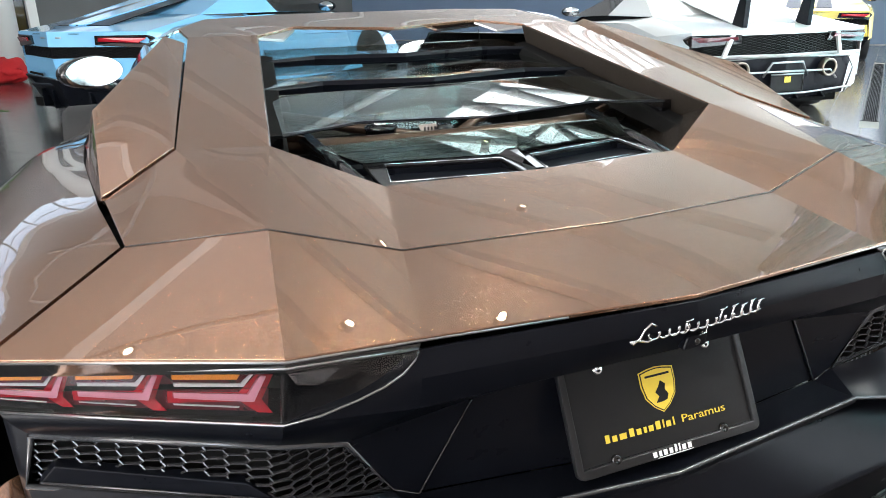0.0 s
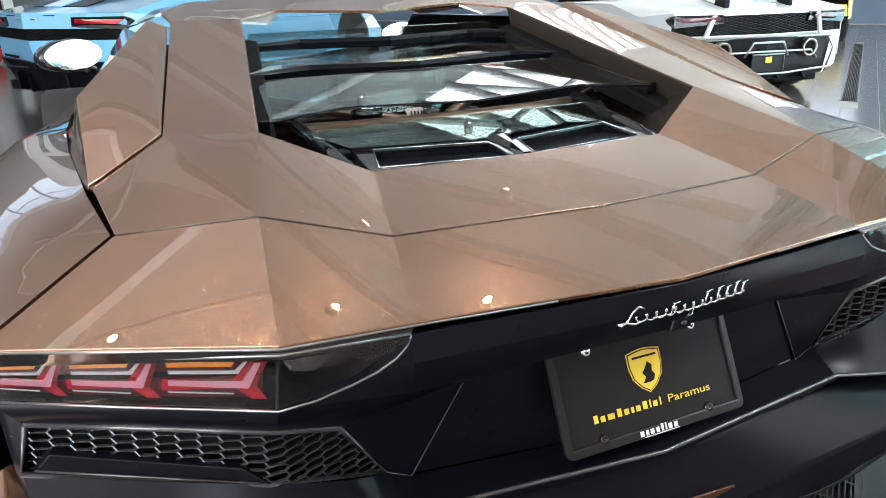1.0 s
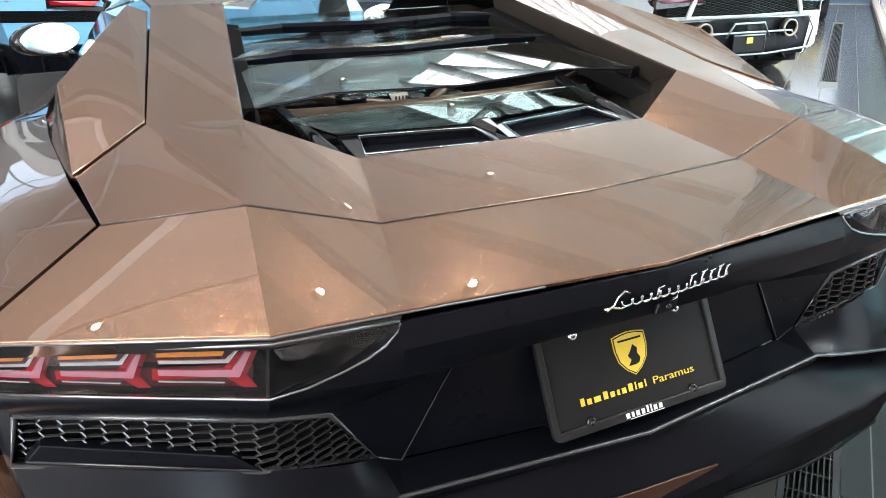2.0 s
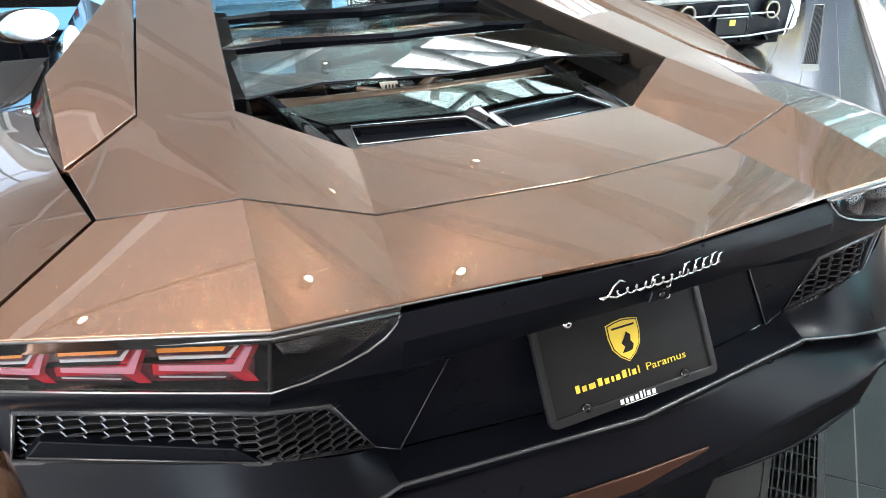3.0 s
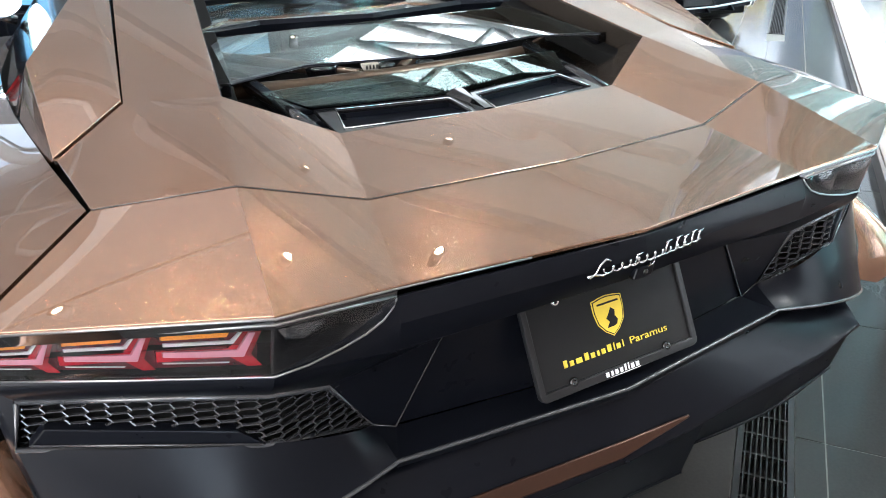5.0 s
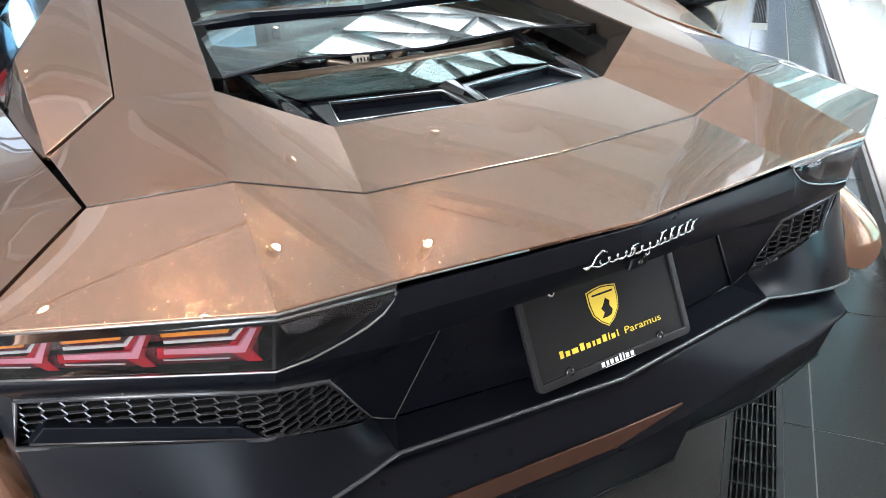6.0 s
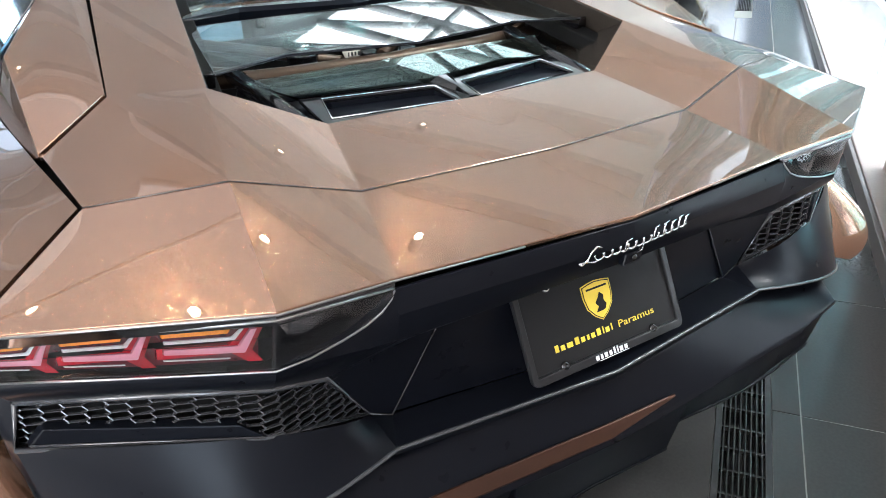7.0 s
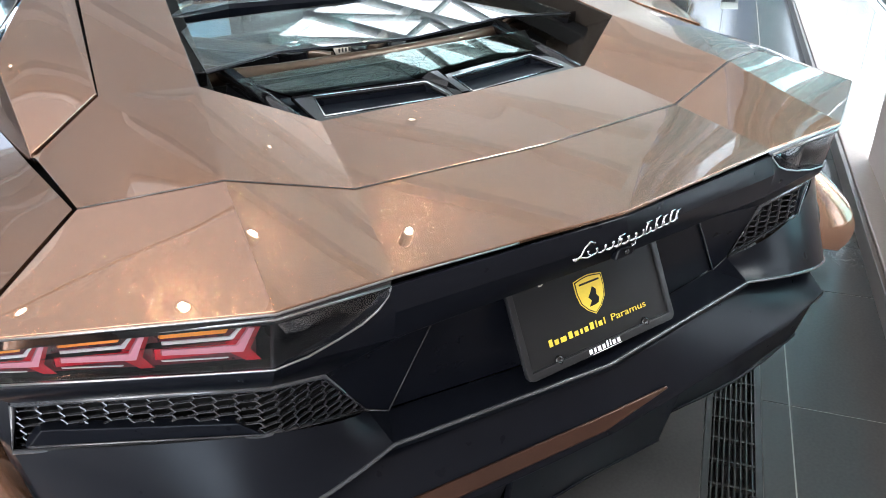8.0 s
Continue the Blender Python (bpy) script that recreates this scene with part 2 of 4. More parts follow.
def quilt(grid, n=10, s=1):
    """A smooth sheet through a three by three net of points."""
    bm = bmesh.new()
    def curve(a, b, c, t):
        return a * ((1 - 2 * t) * (1 - t)) + b * (4 * t * (1 - t)) + c * (t * (2 * t - 1))
    net = []
    for i in range(n + 1):
        line = [curve(*[Vector(row[k]) for row in grid], i / n) for k in range(3)]
        pts = [curve(*line, j / n) for j in range(n + 1)]
        net.append([bm.verts.new(p if s == 1 else flip(p)) for p in pts])
    for g, h in zip(net, net[1:]):
        for k in range(n):
            bm.faces.new((g[k], h[k], h[k + 1], g[k + 1]) if s == 1 else (g[k + 1], h[k + 1], h[k], g[k])).smooth = True
    return bm


def both(patches):
    """The patches and their mirror images."""
    return list(patches) + mirror(patches)


def mirror(patches):
    return [(flip(b), flip(a), flip(d), flip(c)) for a, b, c, d in patches]


def box(bm, lo, hi, m=None, bevel=0.0):
    made = bmesh.ops.create_cube(bm, size=1.0)["verts"]
    c, s = [(a + b) / 2 for a, b in zip(lo, hi)], [b - a for a, b in zip(lo, hi)]
    for v in made:
        v.co = Vector((v.co.x * s[0] + c[0], v.co.y * s[1] + c[1], v.co.z * s[2] + c[2]))
        if m is not None:
            v.co = m @ v.co
    if bevel:
        edges = list({e for v in made for e in v.link_edges})
        bmesh.ops.bevel(bm, geom=edges, offset=bevel, segments=2, affect="EDGES", profile=0.5)
    return bm


def prism(points, depth, bevel=0.0):
    """A flat outline drawn out along depth."""
    bm = bmesh.new()
    depth = Vector(depth)
    low = [bm.verts.new(Vector(p)) for p in points]
    high = [bm.verts.new(Vector(p) + depth) for p in points]
    bm.faces.new(low[::-1])
    bm.faces.new(high)
    k = len(points)
    for i in range(k):
        bm.faces.new((low[i], low[(i + 1) % k], high[(i + 1) % k], high[i]))
    bmesh.ops.recalc_face_normals(bm, faces=bm.faces)
    if bevel:
        bmesh.ops.bevel(bm, geom=list(bm.edges), offset=bevel, segments=2, affect="EDGES", profile=0.5)
    return bm


def tube(bm, path, r, sides=10):
    """A round bar along a path."""
    path = [Vector(p) for p in path]
    rings = []
    for i, p in enumerate(path):
        d = (path[min(i + 1, len(path) - 1)] - path[max(i - 1, 0)]).normalized()
        side = d.cross(Vector((0, 0, 1)) if abs(d.z) < 0.9 else Vector((1, 0, 0))).normalized()
        up = side.cross(d)
        rings.append([bm.verts.new(p + r * (math.cos(a) * side + math.sin(a) * up)) for a in [2 * math.pi * k / sides for k in range(sides)]])
    for a, b in zip(rings, rings[1:]):
        for k in range(sides):
            bm.faces.new((a[k], a[(k + 1) % sides], b[(k + 1) % sides], b[k])).smooth = True
    bm.faces.new(rings[0][::-1])
    bm.faces.new(rings[-1])
    bmesh.ops.recalc_face_normals(bm, faces=bm.faces)
    return bm


def ring(bm, profile, m, sides=32):
    """A turned body: (radius, height) pairs round the z axis of m."""
    rings = [[bm.verts.new(m @ Vector((r * math.cos(2 * math.pi * k / sides), r * math.sin(2 * math.pi * k / sides), h))) for k in range(sides)] for r, h in profile]
    for a, b in zip(rings, rings[1:]):
        for k in range(sides):
            bm.faces.new((a[k], a[(k + 1) % sides], b[(k + 1) % sides], b[k])).smooth = True
    if profile[0][0] > 1e-4:
        bm.faces.new(rings[0][::-1])
    if profile[-1][0] > 1e-4:
        bm.faces.new(rings[-1])
    return bm


# ---------------------------------------------------------------- the hall
def hall(name, bm, mat, smooth=False):
    ob = link(name, bm, mat, None, "", smooth)
    ob.matrix_world = HALL
    ob["kind"] = "structure"
    return ob


U0, U1, FAR = -8.0, 17.0, 13.2      # the hall's ends along the glass front, and its depth
GLASS = -0.84                      # the plane of the glass front
HIGH = 4.6

bm = box(bmesh.new(), (U0, GLASS, -0.12), (U1, -.334, -0.0022))
box(bm, (U0, -.120, -0.12), (U1, FAR, -0.0022))
for u0, u1, m0, m1 in ((U0, -1.2, -.334, -.120), (-1.2, 3.4, -.233, -.120), (3.4, 6.80, -.334, -.120), (6.80, 12.6, -.334, -.240), (12.6, U1, -.334, -.120)):
    box(bm, (u0, m0, -0.12), (u1, m1, -0.0022))
floor = hall("floor", bm, GROUT)
hall("ground", box(bmesh.new(), (-60, -80, -0.30), (70, 70, -0.14)), PAVING)

bm = box(bmesh.new(), (U0 - 0.2, FAR, 0), (U1 + 0.2, FAR + 0.2, 2.9))
hall("wall_inner", bm, DARKWALL)
# unseen upper wall and window, made pale for the left fender's reflection
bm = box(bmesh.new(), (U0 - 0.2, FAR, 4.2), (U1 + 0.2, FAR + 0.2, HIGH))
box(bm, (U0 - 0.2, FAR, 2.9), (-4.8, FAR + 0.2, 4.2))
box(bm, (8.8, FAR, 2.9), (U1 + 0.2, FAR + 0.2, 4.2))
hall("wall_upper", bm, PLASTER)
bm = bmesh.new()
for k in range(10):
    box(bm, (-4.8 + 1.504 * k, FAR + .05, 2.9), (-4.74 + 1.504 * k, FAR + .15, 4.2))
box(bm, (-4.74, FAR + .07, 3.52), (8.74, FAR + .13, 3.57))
hall("window_unseen_upper", bm, FRAME)
bm = box(bmesh.new(), (U1, GLASS, 0), (U1 + 0.2, FAR, 1.95))
box(bm, (U1, GLASS, 4.15), (U1 + 0.2, FAR, HIGH))
box(bm, (U1, GLASS, 1.95), (U1 + 0.2, -.4, 4.15))
box(bm, (U1, 12.2, 1.95), (U1 + 0.2, FAR, 4.15))
hall("wall_far_end", bm, BLUEWALL)
# bars of the unseen end window that holds the end fill lamp
bm = bmesh.new()
for k in range(9):
    box(bm, (U1 + .05, -.4 + 1.5675 * k, 1.95), (U1 + .15, -.34 + 1.5675 * k, 4.15))
hall("window_unseen_end", bm, FRAME)
# unseen wall, kept pale to brighten reflections; its window serves the side fill
bm = box(bmesh.new(), (U0 - 0.2, GLASS - 0.2, 0), (U0, 2.0, HIGH))
box(bm, (U0 - 0.2, 8.0, 0), (U0, FAR, HIGH))
box(bm, (U0 - 0.2, 2.0, 4.0), (U0, 8.0, HIGH))
box(bm, (U0 - 0.2, 2.0, 0), (U0, 8.0, 0.5))
hall("wall_near_end", bm, PINKWALL)
bm = bmesh.new()
for k in range(5):
    box(bm, (U0 - .15, 2.0 + 1.485 * k, 0.5), (U0 - .05, 2.06 + 1.485 * k, 4.0))
hall("window_unseen_side", bm, FRAME)

# ceiling with roof lights: wide soft ones over the near cars, a clear one further on
# near and rear ones are unseen, opened for the fill lamps above
LIGHTS = ((-2.6, 1.7, -0.5, 3.7, 2.15, .030), (6.9, 11.5, 1.8, 4.8, .92, .062), (-7.4, -3.0, -0.5, 3.7, 2.2, .030))
# (plain strips between the openings, from left to right along the front)
bm = box(bmesh.new(), (U0, GLASS, HIGH), (U1, -0.5, HIGH + 0.2))
box(bm, (U0, 4.8, HIGH), (U1, FAR, HIGH + 0.2))
for u0, u1, m0, m1 in ((U0, -7.4, -0.5, 4.8), (-7.4, -3.0, 3.7, 4.8), (-3.0, -2.6, -0.5, 4.8), (-2.6, 1.7, 3.7, 4.8), (1.7, 6.9, -0.5, 4.8), (6.9, 11.5, -0.5, 1.8), (11.5, U1, -0.5, 4.8)):
    box(bm, (u0, m0, HIGH), (u1, m1, HIGH + 0.2))
hall("ceiling", bm, CEILING)

for u0, u1, m0, m1, step, r in LIGHTS:
    bm = bmesh.new()
    n = round((u1 - u0) / step)
    for k in range(n + 1):
        u = u0 + (u1 - u0) * k / n
        tube(bm, [(u, m0, HIGH - 0.05), (u, m1, HIGH - 0.05)], r, 6)
        if k < n:
            v, mid = u + (u1 - u0) / n, (m0 + m1) / 2
            tube(bm, [(u, m0, HIGH - 0.02), (v, mid, HIGH - 0.02)], r * .8, 6)
            tube(bm, [(v, mid, HIGH - 0.02), (u, m1, HIGH - 0.02)], r * .8, 6)
            tube(bm, [(u, mid, HIGH - 0.02), (v, mid, HIGH - 0.02)], r * .8, 6)
    hall("trim_roof_truss", bm, TRUSS)

# unseen plain beams and pipes under the closed ceiling, added to streak deck reflections
for u in (2.1, 3.3, 4.5, 5.7):
    hall("trim_beam", box(bmesh.new(), (u, -0.7, HIGH - .22), (u + .16, 9.0, HIGH - .002), None, .01), TRUSS)
for m in (5.6, 7.4):
    hall("trim_pipe", tube(bmesh.new(), [(U0 + .3, m, HIGH - .30), (U1 - .3, m, HIGH - .30)], .06, 12), TRUSS)

# the glass front: stone curb, sill, posts, rails and panes
hall("trim_skirting", box(bmesh.new(), (U0, -0.715, -0.008), (U1, -0.697, 0.075), None, 0.003), SKIRT)
hall("trim_curb", box(bmesh.new(), (U0, -0.815, -0.002), (U1, -0.718, 0.080), None, 0.006), CURB)
# full-height near part is unseen, put there to keep daylight off the bumper
bm = box(bmesh.new(), (-2.8, -1.02, 0), (0.15, -0.80, HIGH))
box(bm, (0.15, -1.02, 0), (2.41, -0.80, 0.60))
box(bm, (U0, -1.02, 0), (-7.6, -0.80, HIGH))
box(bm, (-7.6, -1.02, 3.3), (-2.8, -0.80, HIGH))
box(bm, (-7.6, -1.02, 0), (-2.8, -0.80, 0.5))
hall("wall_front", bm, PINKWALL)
# bars of the unseen window, opened only for the corner fill lamp
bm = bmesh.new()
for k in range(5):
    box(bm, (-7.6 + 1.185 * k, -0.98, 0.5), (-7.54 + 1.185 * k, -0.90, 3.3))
hall("window_unseen_corner", bm, FRAME)
front = thing("window_front", "tall glazed front with teal-grey metal frame above", "window", m=HALL)
front["kind"] = "structure"
for k in range(6):
    u = 0.17 + 0.38 * k
    part("post", box(bmesh.new(), (u, GLASS - 0.10, 0.605), (u + 0.06, GLASS + 0.04, HIGH), None, 0.004), FRAME, front)
    part("pane", box(bmesh.new(), (u + .062, GLASS - 0.03, 0.605), (u + .378, GLASS - 0.02, HIGH)), TEAL if k % 2 else PANE, front).visible_shadow = False
u = 2.46
while u + 0.9 < U1:
    tint = TEAL if int(u * 10) % 4 < 2 else PANE
    pane = part("pane", box(bmesh.new(), (u + .004, GLASS - 0.02, 0.0), (u + .896, GLASS - 0.01, 0.58)), PANE, front)
    pane.visible_shadow = False
    mid = part("pane", box(bmesh.new(), (u + .046, GLASS - 0.03, 0.67), (u + .854, GLASS - 0.02, 2.3)), tint, front)
    mid.visible_shadow = False
    part("post", box(bmesh.new(), (u - 0.045, GLASS - 0.10, 0.67), (u + 0.045, GLASS + 0.04, HIGH), None, 0.004), FRAME, front)
    top = part("pane", box(bmesh.new(), (u + .046, GLASS - 0.03, 2.37), (u + .854, GLASS - 0.02, HIGH)), PANE if tint is TEAL else TEAL, front)
    top.visible_shadow = False
    u += 0.9
part("rail", box(bmesh.new(), (2.46, GLASS - .05, .60), (U1, GLASS - .01, .665), None, .004), FRAME, front)
part("rail", box(bmesh.new(), (2.46, GLASS - .08, 2.30), (U1, GLASS + .02, 2.36), None, .004), FRAME, front)
part("rail", box(bmesh.new(), (2.46, GLASS - .06, 3.40), (U1, GLASS - .04, 3.45), None, .004), FRAME, front)

# pale daylight outside the front
glow = glowing("hazy_daylight", (0.95, 0.97, 1.0), 1.5)
hall("backdrop_daylight", box(bmesh.new(), (-25, -9.2, -0.14), (40, -9.0, 9)), glow)

# round downlights
for i in range(4):
    for j in range(3):
        at = {(0, 0): (0.186, 2.027), (1, 0): (2.644, 0.863), (0, 1): (-0.07, 3.15), (1, 1): (2.547, 2.681)}.get((i, j), (0.4 + 2.3 * i, 1.9 + 1.75 * j))
        lamp = thing("ceiling_lamp", "small round warm downlight let into the ceiling", "ceiling lamp", "downlights", HALL @ pose(at[0], at[1], HIGH - 0.15))
        part("housing", ring(bmesh.new(), [(0.06, 0.16), (0.06, 0.0), (0.045, 0.0), (0.04, 0.03)], Matrix(), 20), TRUSS, lamp)
        part("bulb", ring(bmesh.new(), [(0.038, 0.03), (0.02, 0.018), (0.0005, 0.015)], Matrix(), 20), WARM, lamp, "glowing warm lamp face")


# ---------------------------------------------------------------- the bronze car
car = thing("sports_car", "bronze metallic sports car with satin black rear bumper", "car")

Kc, K2, K1, C = V(0, .157, .864), V(.328, .177, .865), V(.50, .204, .912), V(.672, .263, .897)
Wc, W2, W1 = V(0, .366, .902), V(.285, .372, .904), V(.445, .464, .969)
Ec, E2, E1, L0 = V(0, -.034, .818), V(.368, -.003, .821), V(.53, -.026, .840), V(.824, .1265, .8325)
FB, FL, GT = V(.695, .433, .919), V(.584, .517, .967), V(.50, 1.095, 1.113)
FO = V(.70, .671, 1.02)
WT, WU, WV = V(.349, 1.08, 1.112), V(.244, 1.164, 1.125), V(0, 1.125, 1.115)

cover = [(Kc, K2, W2, Wc), (K2, K1, W1, W2), (K1, C, FB, FL), (K1, FL, W1, W1), (W1, FL, GT, WT)]
part("engine_cover", shell(both(cover), 10, 0.008, 0.0015, 0.4), BRONZE, car)
gap = V(0, -.0054, -.0002)
tail = [(Ec, E2, K2 + gap, Kc + gap), (E2, E1, K1 + gap, K2 + gap), (E1, L0, C + gap, K1 + gap)]
part("tail_panel", shell(both(tail), 10, 0.0045, 0.0015, 0.6), BRONZE, car)

seam = [p + V(0, -.0026, -.0016) for p in (C, K1, K2, Kc)]
part("seam_seal", tube(bmesh.new(), seam + [flip(p) for p in seam[2::-1]], .0019, 8), LINER, car, "dark seal in the cover seam")
# highlight along the seam, drawn as a thin lighter bar
lit = [p + V(0, -.0056, .0006) for p in (C, K1, K2, Kc)]
part("seam_highlight", tube(bmesh.new(), lit + [flip(p) for p in lit[2::-1]], .0007, 8), EDGE, car, "highlight on the tail panel edge, added as a thin bar")

# roof
R0, R1, R2 = V(0, 1.36, 1.150), V(.26, 1.36, 1.150), V(.44, 1.32, 1.145)
T0, T1, T2 = V(0, 2.3, 1.135), V(.26, 2.3, 1.13), V(.46, 2.25, 1.10)
G2 = V(.51, 1.22, 1.128)
roof = [(WV, WU, R1, R0), (WU, WT, R2, R1), (WT, GT, G2, R2), (R0, R1, T1, T0), (R1, R2, T2, T1), (R2, G2, V(.56, 2.2, 1.05), T2)]
part("roof", shell(both(roof), 8, 0.006, 0.002, 0.5), BRONZE, car)

# pillar blades beside the engine cover, with the dark intake below them
lift = V(.004, .004, .004)
for s in (1, -1):
    fix = (lambda q: q) if s == 1 else mirror
    crest = GT + V(.050, .004, .004)
    blade = [(FL + V(.003, .006, .004), FB + lift, FO, crest)]
    blade = part("pillar_blade", shell(fix(blade), 8, 0.02, 0.004, 0.6), BRONZE, car)
    part("blade_bevel", shell(fix([(FL + V(.002, .006, .0035), FL + V(.003, .006, .0039), crest + V(-.001, 0, 0), GT + V(.010, .002, -.012))]), 6, 0.006), BRONZE, blade)
    part("pillar_flank", shell(fix([(FB + V(.005, .003, -.001), V(.708, .49, .899), V(.735, .78, .905), FO + V(.002, -.002, -.002))]), 6, 0.006, 0.003), BRONZE, blade)
    side = [(FB + V(.003, .004, -.006), V(.703, .49, .896), V(.740, .906, .882), FO + V(-.001, 0, -.007)), (FO + V(.003, 0, -.003), V(.742, .906, .884), V(.762, 1.25, .862), GT + V(.05, .12, -.03))]
    part("side_intake", shell(fix(side), 6, 0.01), GLOSS, car, "gloss black intake panel")
    # fender over the rear wheel and round the tail corner
    a = [L0 + V(.006, .004, 0), C + V(.006, 0, -.001), FB + V(.010, -.002, -.008), V(.745, .90, .888), V(.765, 1.30, .86), V(.78, 1.9, .80)]
    b = [V(.85, .19, .815), V(.83, .33, .860), V(.85, .50, .868), V(.87, .93, .868), V(.88, 1.35, .84), V(.88, 1.9, .76)]
    c = [V(.875, .24, .72), V(.955, .38, .74), V(.985, .60, .76), V(.99, .95, .76), V(.985, 1.35, .72), V(.95, 1.9, .62)]
    d = [V(.87, .21, .47), V(.94, .32, .47), V(1.0, .42, .56), V(1.01, .85, .60), V(1.0, 1.25, .55), V(.96, 1.9, .40)]
    e = [V(.85, .21, .34), V(.92, .32, .33), V(.97, .40, .36), V(.98, .86, .56), V(.98, 1.30, .40), V(.93, 1.9, .25)]
    rows = [a, b, c, d, e]
    bm = bmesh.new()
    grid = []
    m = 5
    for r in range(len(rows) - 1):
        for q in range(m if r < len(rows) - 2 else m + 1):
            t = q / m
            prev, nxt = rows[max(r - 1, 0)], rows[min(r + 2, len(rows) - 1)]
            line = []
            for k in range(len(a)):
                p0, p1, p2, p3 = prev[k], rows[r][k], rows[r + 1][k], nxt[k]
                line.append(0.5 * (2 * p1 + (p2 - p0) * t + (2 * p0 - 5 * p1 + 4 * p2 - p3) * t * t + (3 * p1 - p0 - 3 * p2 + p3) * t ** 3))
            fine = []
            for k in range(len(a) - 1):
                for w in range(4 if k < len(a) - 2 else 5):
                    fine.append(line[k].lerp(line[k + 1], w / 4))
            grid.append([bm.verts.new(p if s == 1 else flip(p)) for p in fine])
    for g, h in zip(grid, grid[1:]):
        for k in range(len(g) - 1):
            f = bm.faces.new((g[k], h[k], h[k + 1], g[k + 1]) if s == 1 else (g[k + 1], h[k + 1], h[k], g[k]))
            f.smooth = True
    bmesh.ops.smooth_vert(bm, verts=[v for v in bm.verts if not v.is_boundary], factor=0.5, use_axis_x=True, use_axis_y=True, use_axis_z=True)
    border = [x for x in bm.edges if x.is_boundary]
    for x in border:
        x.smooth = False
    got = bmesh.ops.extrude_edge_only(bm, edges=border)["geom"]
    for v in [x for x in got if isinstance(x, bmesh.types.BMVert)]:
        v.co += V(0, 0, -.02)
    for f in bm.faces:
        f.smooth = True
    part("fender", bm, BRONZE, car)
    # door, flank and front wing behind the wheel, closing the body
    flank = [(V(.78, 1.9, .80), V(.95, 1.9, .62), V(.97, 3.2, .55), V(.72, 3.1, .76)), (V(.96, 1.9, .25), V(.97, 3.4, .25), V(.97, 3.2, .55), V(.95, 1.9, .62)),
             (V(.72, 3.1, .76), V(.97, 3.2, .55), V(.88, 4.3, .50), V(.45, 3.75, .72))]
    part("flank", shell([(p, q, r, t) for p, q, r, t in fix(flank)], 5, 0.0), BRONZE, car)
    glassy = [(V(.762, 1.30, .85), V(.72, 3.05, .77), V(.57, 2.3, 1.04), V(.55, 1.35, 1.07))]
    part("side_window", shell(fix(glassy), 4, 0.004), GLOSS, car, "dark side window")
    mirror_glass = part("wing_mirror", ring(bmesh.new(), [(0.001, -.05), (.055, -.045), (.088, -.01), (.09, .03), (.085, .045)], pose(s * .80, 2.92, .905, 85, 0, s * -41) @ Matrix.Diagonal((1.75, .76, 1, 1)), 24), GLOSS, car)
    part("mirror_glass", ring(bmesh.new(), [(.082, .0445), (.081, .0475), (.001, .0475)], pose(s * .80, 2.92, .905, 85, 0, s * -41) @ Matrix.Diagonal((1.75, .76, 1, 1)), 24), CHROME, mirror_glass, "silvered mirror glass").data.shade_flat()
    part("mirror_stalk", tube(bmesh.new(), [(s * .70, 2.95, .83), (s * .76, 2.93, .86)], .02, 8), GLOSS, mirror_glass)

hood = [(V(-.5, 3.7, .74), V(.5, 3.7, .74), V(.5, 4.7, .56), V(-.5, 4.7, .56))]
part("front_lid", shell(hood, 4, 0.01), BRONZE, car)
part("underbody", box(bmesh.new(), (-.85, .35, .14), (.85, 4.4, .20)), LINER, car)
part("bulkhead", box(bmesh.new(), (-.55, 1.32, .2), (.55, 1.36, .86)), LINER, car)
part("windscreen", slab([(V(-.52, 3.66, .76), V(.52, 3.66, .76), V(.46, 2.32, 1.09), V(-.46, 2.32, 1.09))]), PANE, car).visible_shadow = False
part("rear_window", slab([(V(-.33, 1.20, .84), V(.33, 1.20, .84), V(.33, 1.32, 1.10), V(-.33, 1.32, 1.10))]), PANE, car).visible_shadow = False
for s in (1, -1):
    bm = box(bmesh.new(), (-.22, 1.95, .30), (.22, 2.12, .86), None, .04)
    box(bm, (-.22, 2.10, .30), (.22, 2.55, .46), None, .04)
    for v in bm.verts:
        v.co.x += s * .33
    part("seat", bm, LINER, car)

# wheels
for s in (1, -1):
    for y in (.86, 3.55):
        at = pose(s * .83, y, .345, 0, 90, 0)
        wheel = part("wheel", ring(bmesh.new(), [(.20, -.15), (.325, -.15), (.345, -.12), (.345, .12), (.325, .15), (.24, .15)], at, 40), RUBBER, car)
        part("rim", ring(bmesh.new(), [(.235, -.10), (.235, .10), (.20, .07), (.06, .05), (.001, .06)], at, 40), STEEL, wheel)

# the framed opening over the engine: near-black reveal
I2, I1, IT = V(.300, .50, .845), V(.450, .685, .878), V(.365, 1.06, 1.01)
reveal = [(W2 + V(0, .002, -.004), I2, I1, W1 + V(-.002, 0, -.004)), (W1 + V(-.003, 0, -.004), I1, IT, WT + V(-.003, 0, -.004))]
reveal = [(d, c, b, a) for a, b, c, d in reveal]
part("opening_reveal", shell(reveal, 4, 0.004), REVEAL, car, "near-black reveal of the engine opening")
part("opening_reveal", shell(mirror(reveal), 4, 0.004), REVEAL, car, "near-black reveal of the engine opening")
for s in (1, -1):
    bm = prism([(s * .349, 1.078, 1.106), (s * .244, 1.162, 1.119), (s * .285, 1.105, 1.098)], (0, 0, -.006), .001)
    part("corner_trim", bm, STEEL, car)
for s in (1, -1):
    a, b = V(s * .424, .500, .918), V(s * .336, 1.075, 1.058)
    rail = [a + V(s * .016, 0, .010), a + V(-s * .018, 0, .004), a + V(-s * .020, .004, -.030), a + V(s * .012, .004, -.034)]
